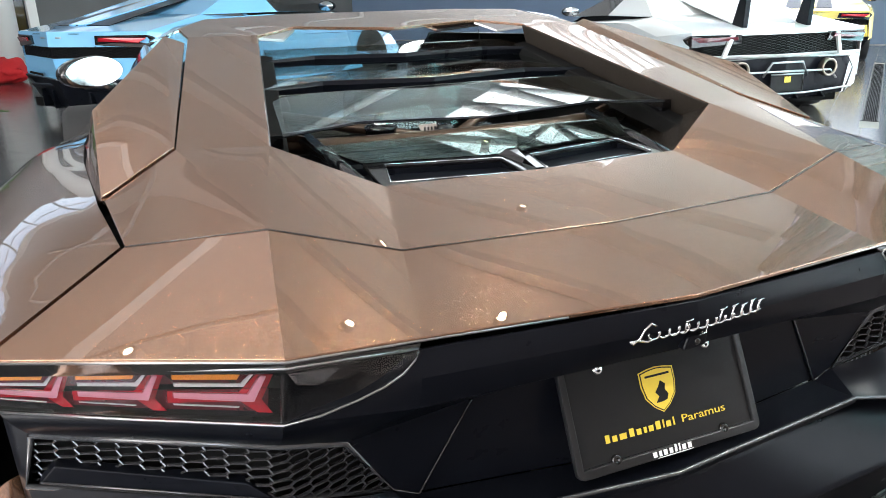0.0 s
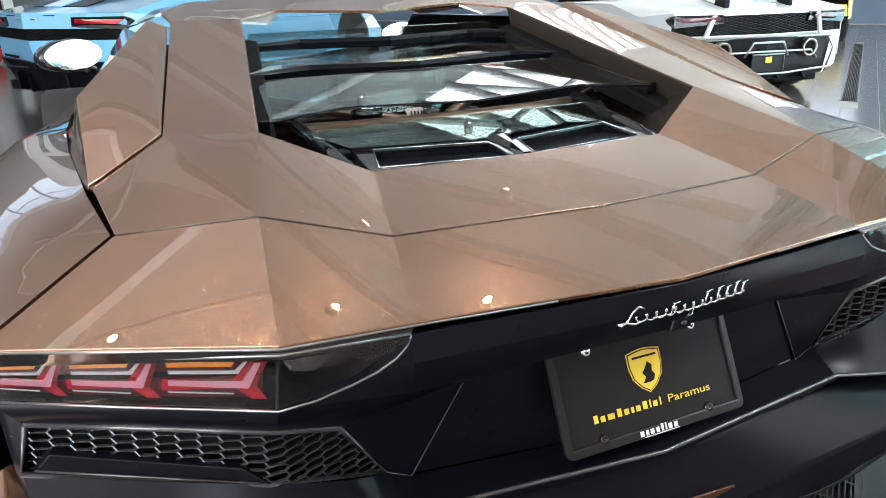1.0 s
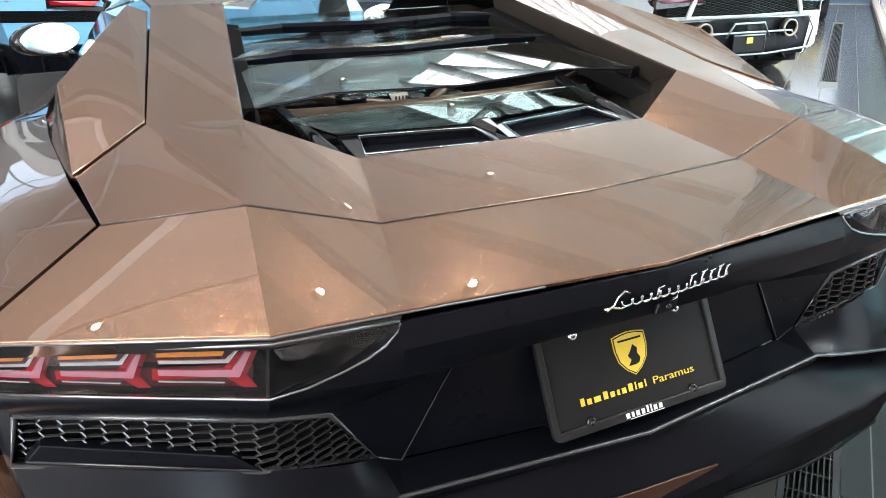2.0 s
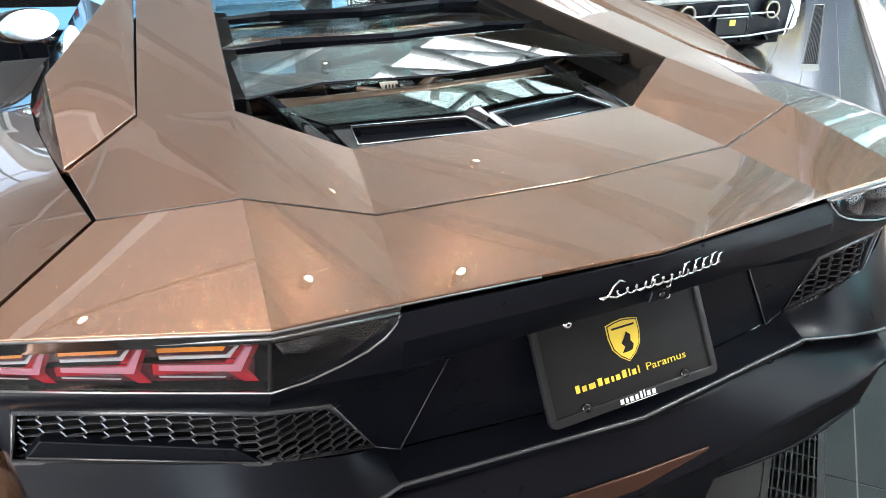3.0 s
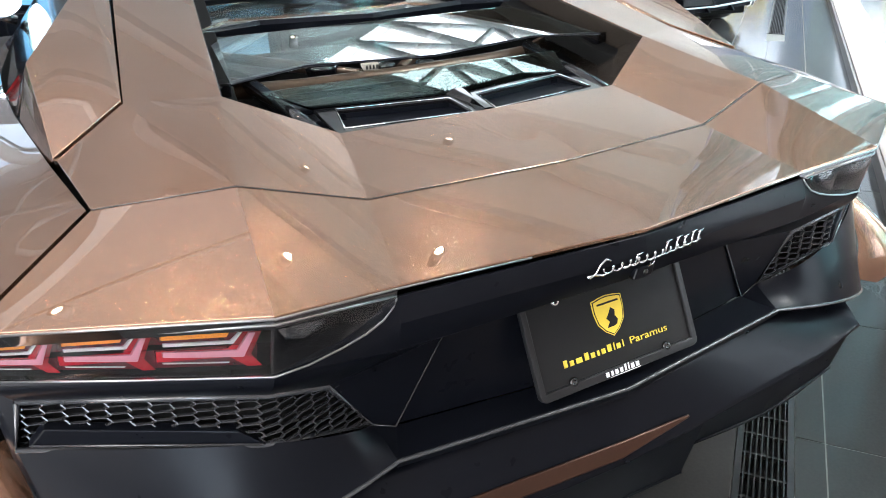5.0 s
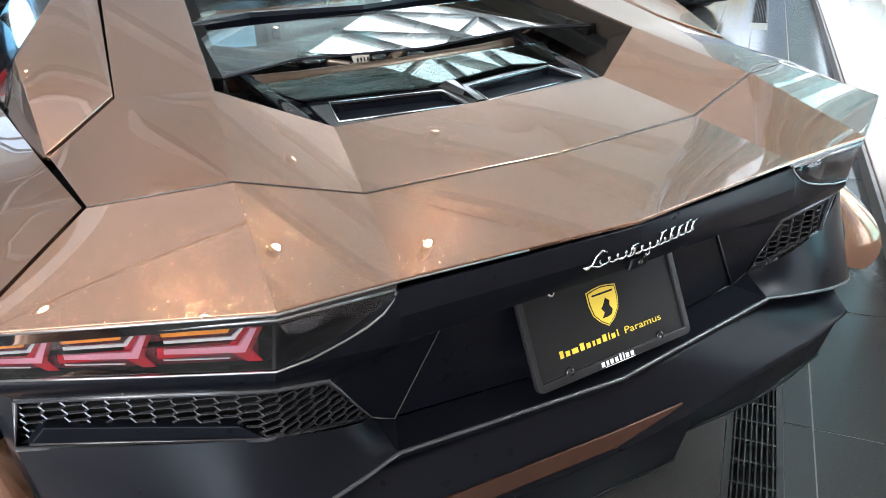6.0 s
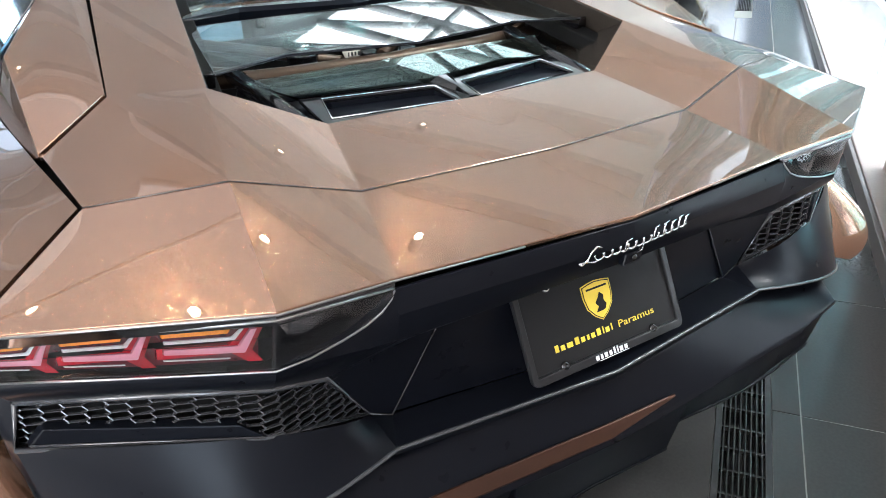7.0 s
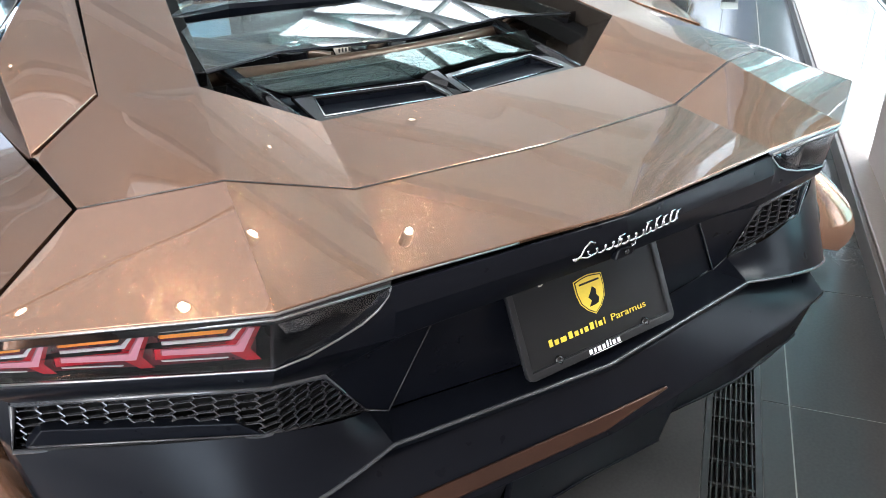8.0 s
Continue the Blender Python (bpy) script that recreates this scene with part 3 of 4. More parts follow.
    part("side_rail", prism(rail, b - a, .003), LINER, car, "black side rail of the opening")
bay = bmesh.new()
box(bay, (-.46, .36, .55), (.46, 1.30, .60))
box(bay, (-.47, .36, .56), (-.455, 1.30, .93))
box(bay, (.455, .36, .56), (.47, 1.30, .93))
box(bay, (-.47, .345, .56), (.47, .36, .86))
part("engine_bay", bay, LINER, car)
bm = box(bmesh.new(), (-.20, .50, .60), (.20, 1.22, .78), None, .03)
for k in range(5):
    box(bm, (-.17, .56 + .13 * k, .78), (.17, .62 + .13 * k, .80), None, .006)
part("engine_block", bm, SATIN, car)

# louvres: each front edge runs in a flat W, with a black lip under it and a notched tip at either end
for y, dip, z, w, reach, deep in ((.556, .043, .966, .405, .28, .004), (.850, .040, 1.013, .395, .23, .028), (1.035, .035, 1.055, .35, .13, .026)):
    edge = [V(x, y + d, z + .125 * d) for x, d in ((-w, 0), (-w * .63, dip), (0, .006), (w * .63, dip), (w, 0))]
    back = [V(p.x * .92, y + reach, z + .125 * reach) for p in edge]
    slat = part("louvre", slab([(p, q, d, c) for p, q, c, d in zip(edge, edge[1:], back, back[1:])], .004, 3), SMOKE, car, "smoked glass louvre")
    slat.visible_shadow = False
    bm = bmesh.new()
    lines = []
    for dy, dz in ((-.002, .001), (-.006, -.30 * deep), (.004, -deep), (.020, -.92 * deep), (.012, -.004)):
        lines.append([bm.verts.new(p + V(0, dy, dz * (1.0 if k in (1, 2, 3) else .55))) for k, p in enumerate(edge)])
    for a, b in zip(lines, lines[1:] + lines[:1]):
        for k in range(4):
            bm.faces.new((a[k], a[k + 1], b[k + 1], b[k]))
    for k in (0, 4):
        bm.faces.new([r[k] for r in lines])
    bmesh.ops.recalc_face_normals(bm, faces=bm.faces)
    part("louvre_edge", bm, SATIN, slat, "satin black louvre edge")
    for s in (1, -1):
        tip_top = [V(s * w, y, z + .002), V(s * (w + .055), y + .02, z - .002), V(s * (w + .035), y + .045, z - .010), V(s * (w + .062), y + .060, z - .016), V(s * (w - .005), y + .075, z - .004)]
        part("louvre_tip", prism(tip_top, (0, .006, -.026), .001), GLOSS, slat, "notched gloss black tip")

# lower pane with the two scooped vents and the rib between them
def on_pane(x, y, drop=0.0):
    return V(x, y, .8945 + (y - .378) * .137 - drop)


pane = part("engine_pane", slab([(on_pane(-.278, .512), on_pane(0, .480), on_pane(0, .625), on_pane(-.335, .625)), (on_pane(0, .480), on_pane(.278, .512), on_pane(.335, .625), on_pane(0, .625))]), SMOKE, car, "smoked engine pane")
pane.visible_shadow = False
for s in (1, -1):
    ni, no, fo, fi = (.024, .384), (.262, .408), (.244, .492), (.030, .462)
    front = [((0, .375), (.279, .379), no, ni), ((0, .375), ni, fi, (0, .477)), (no, (.279, .379), (.278, .508), fo), (fi, fo, (.278, .508), (0, .477))]
    strips = [tuple(on_pane(*p) for p in q) for q in front]
    part("vent_frame", shell(strips if s == 1 else mirror(strips), 2, 0.005), GLOSS, pane, "gloss black vent frame")
    hole = [on_pane(*ni, .003), on_pane(*no, .003), on_pane(*fo, .018), on_pane(*fi, .018)]
    bm = bmesh.new()
    rim = [bm.verts.new(on_pane(*p, .001)) for p in (ni, no, fo, fi)]
    low = [bm.verts.new(p) for p in hole]
    bm.faces.new(low)
    for k in range(4):
        bm.faces.new((rim[k], rim[(k + 1) % 4], low[(k + 1) % 4], low[k]))
    if s == -1:
        for v in bm.verts:
            v.co.x *= -1
    bmesh.ops.recalc_face_normals(bm, faces=bm.faces)
    for f in bm.faces:
        f.normal_flip()
    part("vent_scoop", bm, SATIN, pane, "deep black vent scoop")
    loop = [on_pane(*p, -.0012) for p in (no, ni, fi, fo, no)]
    part("vent_trim", tube(bmesh.new(), [p if s == 1 else flip(p) for p in loop], .0010, 8), CHROME, pane, "thin bright vent edge")
rib = bmesh.new()
for y0, y1, x0, x1 in ((.374, .425, .020, .007), (.425, .482, .007, .026)):
    q = [(-x0, y0, 0), (x0, y0, 0), (x1, y1, 0), (-x1, y1, 0)]
    lo, hi = [rib.verts.new(on_pane(a, b)) for a, b, c in q], [rib.verts.new(on_pane(a * .35, b, -.009)) for a, b, c in q]
    rib.faces.new(hi)
    for k in range(4):
        rib.faces.new((lo[k], lo[(k + 1) % 4], hi[(k + 1) % 4], hi[k]))
bmesh.ops.recalc_face_normals(rib, faces=rib.faces)
part("centre_rib", rib, GLOSS, pane, "gloss black rib between the vents")

# braces over the engine
part("brace", tube(bmesh.new(), [(-.43, .74, .912), (-.22, .705, .909), (0, .695, .908), (.22, .705, .909), (.43, .74, .912)], .016, 14), BRACE, car, "brown cross brace")
for s in (1, -1):
    part("brace", tube(bmesh.new(), [(s * .300, .395, .880), (s * .312, .56, .902), (s * .330, .72, .922)], .017, 14), GLOSS, car, "gloss black side brace")
    part("brace", tube(bmesh.new(), [(s * .05, .83, .888), (s * .36, 1.15, .92)], .013, 10), BRACE, car, "slim brown brace")
    part("bracket", prism([(s * .335, .70, .935), (s * .43, .74, .950), (s * .405, .755, .905), (s * .385, .745, .905)], (0, .014, 0), .002), BRACE, car, "triangular brace bracket")
    part("bolt", ring(bmesh.new(), [(.008, -.004), (.008, .003), (.005, .005), (.001, .005)], pose(s * .395, .733, .935, 75, 0, 0), 12), STEEL, car)
for x, y, r in ((-.136, .845, .034), (-.012, .772, .019), (.072, .745, .019)):
    cap = part("cap", ring(bmesh.new(), [(r, -.03), (r, .006), (r * 1.08, .008), (r * 1.08, .014), (r * .8, .019), (.001, .019)], pose(x, y, .902), 24), GLOSS, car, "round black cap")
    if r > .03:
        part("cap_top", ring(bmesh.new(), [(r * .62, .0195), (r * .58, .024), (.001, .024)], pose(x, y, .902), 20), CHROME, cap, "bright cap top")
sign = part("tag", prism([(-.072, .775, .924), (-.030, .775, .924), (-.026, .770, .908), (-.066, .770, .906)], (0, .003, 0), .0006), CURB, car, "small pale tag")
for k in range(4):
    part("tag_mark", box(bmesh.new(), (-.062 + .008 * k, .7665, .911), (-.0585 + .008 * k, .7678, .9195)), PLATE, sign)

# ---- black rear end
tip, M2 = V(.376, -.006, .806), V(.376, -.016, .775)
Q1, Q0 = V(.53, -.024, .826), V(.834, .165, .798)
B1, B0 = V(.536, -.008, .752), V(.835, .175, .745)
Ld, Lc = V(.377, -.010, .733), V(0, -.022, .736)
Mc, Ed = V(0, -.043, .778), V(0, -.035, .808)
Rc, R3, GR, GM, G0 = V(0, .056, .703), V(.283, .053, .688), V(.457, .050, .671), V(.54, .020, .709), V(.806, .170, .708)
tri, gt, GB, GZ = V(.358, .062, .557), V(.393, .061, .575), V(.55, .035, .628), V(.822, .170, .641)
Pc, Lg, df, D1, D2 = V(0, .030, .545), V(0, -.030, .541), V(.384, 0, .550), V(.62, -.004, .512), V(.780, .118, .455)
band = [(Mc, M2, tip, Ed), (Lc, Ld, M2, Mc)]
part("tail_band", shell(both(band), 8, 0.006, 0.002), SATIN, car, "satin black band under the tail edge")
under = [(Rc, R3, Ld, Lc), (R3, GR, Ld, Ld), (Ld, B1, tip, M2), (tri, gt, GR, R3)]
body = [(Lg, df, tri, Pc), (df, gt, tri, tri)]
for s in (1, -1):
    fix = (lambda q: q) if s == 1 else mirror
    part("plate_recess", shell(fix([(Pc + V(0, .003, 0), tri + V(-.003, .003, .001), R3 + V(-.003, .003, 0), Rc + V(0, .003, 0)), (R3 + V(-.003, .003, 0), V(.15, .02, .74), V(0, .02, .745), Rc + V(0, .003, 0))]), 4, 0.004), SATIN, car)
    # lit edge of the panel beside the plate, drawn as a lighter bar
    part("edge_highlight", tube(bmesh.new(), [p if s == 1 else flip(p) for p in (gt + V(0, -.001, 0), tri + V(0, -.001, 0), R3 + V(0, -.001, 0))], .0013, 6), MESH, car)
part("rear_bumper", shell(both(under + body), 6, 0.008, 0.0), SATIN, car)
low_mid = [(df + gt) / 2, (D1 + GB) / 2 + V(0, -.004, .002), (D2 + GZ) / 2 + V(.004, -.006, 0)]
for s in (1, -1):
    part("bumper_face", quilt([(gt, GB, GZ), low_mid, (df, D1, D2)], 14, s), SATIN, car, "satin black lower bumper face")


# rounded bar between lamp and grille
for s in (1, -1):
    crown = V(0, -.010, .004)
    bar = [(B1, (B1 + B0) / 2, B0), ((B1 + GM) / 2 + crown, (B1 + B0 + GM + G0) / 4 + crown, (B0 + G0) / 2 + crown), (GM, (GM + G0) / 2, G0)]
    part("bumper_bar", quilt(bar, 12, s), SATIN, car, "rounded satin black bar over the grille")
    bar = [(Ld, (Ld + B1) / 2, B1), ((Ld + GR) / 2, (Ld + B1 + GR + GM) / 4 + crown * .5, (B1 + GM) / 2 + crown), (GR, (GR + GM) / 2, GM)]
    part("bumper_bar", quilt(bar, 12, s), SATIN, car, "rounded satin black bar over the grille")


def ledge(t):
    return df * ((1 - 2 * t) * (1 - t)) + D1 * (4 * t * (1 - t)) + D2 * (t * (2 * t - 1))


# outer end of the bumper
for s in (1, -1):
    fix = (lambda q: q) if s == 1 else mirror
    end = [(D2 + V(.002, .002, -.003), V(.794, .126, .432), V(.832, .194, .612), GZ + V(.002, .004, 0)), (GZ + V(.002, .004, 0), V(.832, .194, .612), V(.838, .205, .735), G0 + V(.004, .004, .0))]
    part("bumper_side", shell(fix(end), 6, 0.004, 0.004), SATIN, car, "satin black side of the bumper")
    corner = quilt([(V(.832, .222, .628), V(.852, .212, .627), V(.870, .202, .616)), (V(.812, .128, .540), V(.848, .098, .536), V(.880, .082, .522)), (V(.79, .112, .452), V(.820, .088, .446), V(.842, .078, .440))], 12, s)
    part("bumper_corner", corner, BRONZE, car, "bronze rounded corner of the bumper")

rim = bmesh.new()
tube(rim, [flip(ledge(1 - k / 10)) for k in range(11)] + [Lg] + [ledge(k / 10) for k in range(11)], .0034, 12)
part("bumper_ledge", rim, EDGE, car, "rounded ledge of the bumper")

# blade of the diffuser and what hangs below it
S0, S1, S2, S3 = V(0, -.056, .418), V(.14, -.052, .420), V(.47, -.050, .448), V(.585, -.040, .478)
I0, J1, J2, J3 = V(0, -.012, .515), V(.14, -.004, .518), V(.40, .02, .520), V(.63, .03, .492)
N0, N1, N2, N3 = [(p + q) / 2 for p, q in ((S0, I0), (S1, J1), (S2, J2), (S3, J3))]
lip_row = [(S0, S1, N1, N0), (S1, S2, N2, N1), (S2, S3, N3, N2)]
top_row = [(N0, N1, J1, I0), (N1, N2, J2, J1), (N2, N3, J3, J2)]
blade = part("diffuser_blade", shell(both(lip_row + top_row), 6, 0.008, 0.0), SATIN, car, "satin black diffuser blade")
blade.data.attributes.remove(blade.data.attributes["sharp_edge"])
# warm reflection in the blade, laid on as a tapering copper-coloured strip
strip = []
for x0, x1 in ((-.46, -.30), (-.30, -.14), (-.14, -.02), (-.02, .13)):
    q = []
    for x, lo, hi in ((x0, .18, .62), (x1, .18 if x1 < .1 else .36, .62 if x1 < .1 else .40)):
        low, high = S0.lerp(S2, abs(x) / .47), N0.lerp(N2, abs(x) / .44)
        q += [V(x, low.y + (high.y - low.y) * t - .0030, low.z + (high.z - low.z) * t + .0030) for t in (lo, hi)]
    strip.append((q[0], q[2], q[3], q[1]))
part("blade_sheen", shell(strip, 4, 0.001), COPPER_SHEEN, car, "copper reflection on the diffuser blade, laid on as a strip")
back = [(I0, J1, V(.14, .03, .535), V(0, .02, .53)), (J1, J2, V(.40, .05, .54), V(.14, .03, .535)), (J2, J3, V(.63, .06, .51), V(.40, .05, .54))]
part("blade_root", shell(both(back), 4, 0.0), SATIN, car)
skirt = [(V(0, .002, .268), V(.188, .0, .262), V(.195, -.035, .42), V(0, -.04, .416)), (V(.200, .004, .318), V(.40, .003, .307), V(.40, -.032, .435), V(.202, -.034, .42)), (V(.40, .003, .307), V(.598, .004, .346), V(.585, -.028, .455), V(.40, -.032, .435))]
part("diffuser_skirt", shell(both(skirt[:1]), 5, 0.01), SATIN, car)
part("diffuser_skirt", shell(skirt[1:], 5, 0.01), SATIN, car)
part("diffuser_skirt", shell(mirror(skirt[1:]), 5, 0.01), SATIN, car)
shelf = [(V(0, .5, .20), V(.188, .5, .20), V(.188, .001, .260), V(0, .003, .266)), (V(.20, .5, .20), V(.40, .5, .20), V(.40, .004, .305), V(.20, .005, .316)), (V(.40, .5, .20), V(.60, .5, .24), V(.598, .005, .344), V(.40, .004, .305))]
part("diffuser_floor", shell(both(shelf), 4, 0.004), SATIN, car)
lips = bmesh.new()
tube(lips, [(-.188, 0, .261), (0, .001, .267), (.188, 0, .261)], .003, 6)
for s in (1, -1):
    tube(lips, [(s * .20, .003, .317), (s * .30, .002, .310), (s * .40, .002, .306), (s * .50, .002, .317), (s * .598, .003, .345)], .003, 8)
part("diffuser_lip", lips, SATIN, car)
part("rear_closure", shell(both([(V(0, .06, .25), V(.60, .10, .25), V(.60, .07, .50), V(0, .03, .52)), (V(.60, .10, .25), V(.87, .20, .30), V(.86, .16, .50), V(.60, .07, .50))]), 3, 0.0), LINER, car)
part("exhaust_tip", ring(bmesh.new(), [(.075, .0), (.085, -.05), (.088, -.05), (.088, .05), (.06, .12)], pose(0, .20, .345, 90, 0, 0), 28), TITAN, car)
part("deck_liner", shell(both([(Ed + V(0, .03, -.03), tip + V(0, .03, -.03), K2 + V(0, 0, -.03), Kc + V(0, 0, -.03)), (tip + V(0, .03, -.03), Q1 + V(0, .03, -.03), K1 + V(0, 0, -.03), K2 + V(0, 0, -.03)),
                               (Q1 + V(0, .03, -.03), Q0 + V(0, .03, -.03), C + V(.02, .02, -.03), K1 + V(0, 0, -.03)), (Kc + V(0, 0, -.03), K2 + V(0, 0, -.03), W2 + V(0, -.01, -.03), Wc + V(0, -.01, -.03)),
                               (K1 + V(0, 0, -.03), C + V(.03, 0, -.03), FB + V(.03, 0, -.04), FL + V(0, 0, -.03)), (FL + V(0, 0, -.03), FB + V(.02, .02, -.04), FO + V(0, .0, -.05), GT + V(0, 0, -.04))]), 3, 0.0), LINER, car)

# tail lamps
def on_lamp(s, a, b, deep):
    """A point of the lamp face: a from its inner corner outwards, b from top to bottom."""
    p = Q1.lerp(Q0, a).lerp(B1.lerp(B0, a), b) + V(0, deep, 0)
    return p if s == 1 else flip(p)


for s in (1, -1):
    fix = (lambda q: q) if s == 1 else mirror
    lamp = part("tail_lamp", shell(fix([(B1 + V(0, .045, 0), B0 + V(0, .045, 0), Q0 + V(0, .045, 0), Q1 + V(0, .045, 0)), (tip + V(0, .03, -.001), B1 + V(0, .045, 0), Q1 + V(0, .045, 0), tip + V(0, .03, 0))]), 4, 0.0), GLOSS, car, "dark tail lamp housing")
    m1, m2, n1, n2 = V(.452, -.011, .763), V(.396, -.010, .783), V(.452, -.016, .816), V(.396, -.010, .810)
    lens = part("lamp_lens", shell(fix([(B1, B0, Q0, Q1), (m1, B1, Q1, n1), (m2, m1, n1, n2), (tip + V(-.002, -.003, 0), m2, n2, tip + V(0, -.003, .003))]), 6, 0.004, 0.005), LENS, lamp, "clear lamp cover")
    lens.visible_shadow = False
    lip = [(Q1 + V(0, -.001, -.003), Q0 + V(0, -.001, -.003), L0 + V(0, .006, -.005), E1 + V(0, .005, -.005)), (tip + V(0, -.001, 0), Q1 + V(0, -.001, -.003), E1 + V(0, .005, -.005), E2 + V(0, .005, -.005))]
    part("tail_lip", shell(fix(lip), 4, 0.002), GLOSS, car, "black lip under the tail edge")
    # reflection on the tail's lower edge, added as a thin steel bar
    edge = [L0 + V(0, 0, -.0045), E1 + V(0, -.0005, -.0045), E2 + V(0, -.0005, -.0045), (E2 + Ec) / 2 + V(0, -.0005, -.0045)]
    part("tail_highlight", tube(bmesh.new(), [p if s == 1 else flip(p) for p in edge], .0017, 6), STEEL, car, "silvery highlight under the tail, added as a thin bar")
    shade = shell(fix([(m1 + V(0, .004, 0), B1 + V(0, .004, 0), Q1 + V(0, .004, 0), n1 + V(0, .004, 0)), (m2 + V(0, .004, 0), m1 + V(0, .004, 0), n1 + V(0, .004, 0), n2 + V(0, .004, 0))]), 4, 0.001)
    part("lamp_shade", shade, GLOSS, lamp, "smoked black end of the lamp")
    turn = [on_lamp(s, 1, 1, -.002), on_lamp(s, .5, 1.02, -.002), on_lamp(s, 0, 1, -.002)] + [p if s == 1 else flip(p) for p in (V(.495, -.012, .755), m1, V(.42, -.011, .772), m2, V(.381, -.009, .797), tip)]
    part("lamp_bezel", tube(bmesh.new(), turn, .0016, 6), STEEL, lamp)
    part("lamp_trim", tube(bmesh.new(), [on_lamp(s, 1, -.02, 0), on_lamp(s, 0, -.02, 0), (s * .376, -.006, .809)], .0020, 6), STEEL, lamp)
    # lens's dark lower reflection put into a darker back and shortened reds
    part("lamp_back", prism([on_lamp(s, 0.02, .20, .034), on_lamp(s, .99, .20, .034), on_lamp(s, .99, .80, .034), on_lamp(s, .02, .86, .034)], (0, .004, 0)), DIMRED, lamp, "dark red lamp back")
    for lo, hi in ((.03, .345), (.385, .675), (.71, .98)):
        w = hi - lo
        P = lambda q, dd: [on_lamp(s, lo + w * a, .05 + .92 * b, dd) for a, b in q]
        part("red_reflector", prism(P([(1.05, .48), (.30, .48), (.10, .10), (-.06, .10), (.06, .62), (-.06, .88), (.10, .88), (.28, .66), (1.05, .71)], .026), (0, .006, 0)), RED, lamp, "red lamp reflector")
        part("lamp_guide", prism(P([(1.0, .47), (.22, .49), (.10, .14), (.04, .14), (.16, .64), (1.0, .58)], .018), (0, .005, 0)), PINK, lamp, "pale pink light guide")
        part("chrome_guide", prism(P([(1.0, .26), (.305, .26), (.195, .06), (.178, .06), (.283, .322), (1.0, .322)], .013), (0, .004, 0)), BRIGHT, lamp, "bright light guide")
        part("chrome_guide", prism(P([(1.0, .71), (.30, .75), (.32, .77), (1.0, .735)], .020), (0, .004, 0)), BRIGHT, lamp, "slim white light guide")
        part("amber_reflector", prism(P([(1.0, .10), (.27, .02), (.33, .21), (1.0, .22)], .020), (0, .005, 0)), AMBER, lamp, "amber turn signal")
    clear = prism([p if s == 1 else flip(p) for p in (V(.470, -.0165, .812), V(.528, -.0235, .820), V(.520, -.021, .804), V(.496, -.0175, .797), V(.484, -.0165, .801))], (0, .002, 0), .0005)
    part("reverse_reflector", clear, FACET, lamp, "bright reversing lamp reflector")

# honeycomb grilles
def inside(x, z):
    edges = [(.806, .708), (.54, .709), (.457, .671), (.393, .575), (.55, .628), (.822, .641)]
    hit = False
    for (x0, z0), (x1, z1) in zip(edges, edges[1:] + edges[:1]):
        if (z0 > z) != (z1 > z) and x < x0 + (z - z0) * (x1 - x0) / (z1 - z0):
            hit = not hit
    return hit


def grille_depth(x):
    return .050 + (.025 - .050) * (x - .43) / .11 if x < .54 else .025 + (.170 - .025) * (x - .54) / .27


for s in (1, -1):
    mouth, back = [gt, GB, GZ, G0, GM, GR], V(0, .035, 0)
    box_sides = [(mouth[k], mouth[k] + back, mouth[(k + 1) % 6] + back, mouth[(k + 1) % 6]) for k in range(6)]
    box_back = [(gt + back, GB + back, GM + back, GR + back), (GB + back, GZ + back, G0 + back, GM + back)]
    grille = part("grille", shell(box_back + box_sides if s == 1 else mirror(box_back + box_sides), 3, 0.0), LINER, car, "black grille box")
    bm = bmesh.new()
    pitch, rise = .0232, .0119
    for i in range(-2, 22):
        for j in range(-2, 20):
            cx, cz = .40 + pitch * i, .565 + rise * j + (rise / 2 if i % 2 else 0)
            sag = .0018
            west, up, down, east = (cx - pitch * .64, cz - sag), (cx - pitch * .40, cz + rise / 2), (cx - pitch * .40, cz - rise / 2), (cx + pitch * .36, cz + rise / 2 - sag)
            for (x0, z0), (x1, z1) in ((west, up), (up, east), (west, down)):
                if inside(x0, z0) or inside(x1, z1):
                    p, q = V(s * x0, grille_depth(x0) + .003, z0), V(s * x1, grille_depth(x1) + .004, z1)
                    nrm = (q - p).normalized().cross(V(0, 1, 0)) * .0009
                    vs = [bm.verts.new(a + b) for a in (p, q) for b in (nrm, -nrm, -nrm + V(0, .0045, 0), nrm + V(0, .0045, 0))]
                    for f in ((0, 1, 5, 4), (1, 2, 6, 5), (3, 0, 4, 7), (2, 3, 7, 6)):
                        bm.faces.new([vs[k] for k in f])
    bmesh.ops.recalc_face_normals(bm, faces=bm.faces)
    part("honeycomb", bm, MESH, grille, "satin black honeycomb mesh")
    loop = [G0, GM, GR, gt, GB, GZ, G0]
    part("grille_frame", tube(bmesh.new(), [p + V(0, -.001, 0) if s == 1 else flip(p) + V(0, -.001, 0) for p in loop], .0042, 12), EDGE, grille)
    tray = [V(.548, .028, .630), V(.808, .158, .646), V(.786, .148, .672), V(.578, .042, .655)]
    part("grille_tray", prism([p if s == 1 else flip(p) for p in tray], (0, .02, 0), .002), SATIN, grille)
    # bright line along the tray's bottom, a highlight added as a bar
    part("tray_highlight", tube(bmesh.new(), [p + V(0, -.002, 0) if s == 1 else flip(p) + V(0, -.002, 0) for p in (tray[0].lerp(tray[3], .16), tray[1].lerp(tray[2], .16))], .0017, 8), MESH, grille)

# licence plate in its frame
lean = math.degrees(math.atan2(.068, .136))
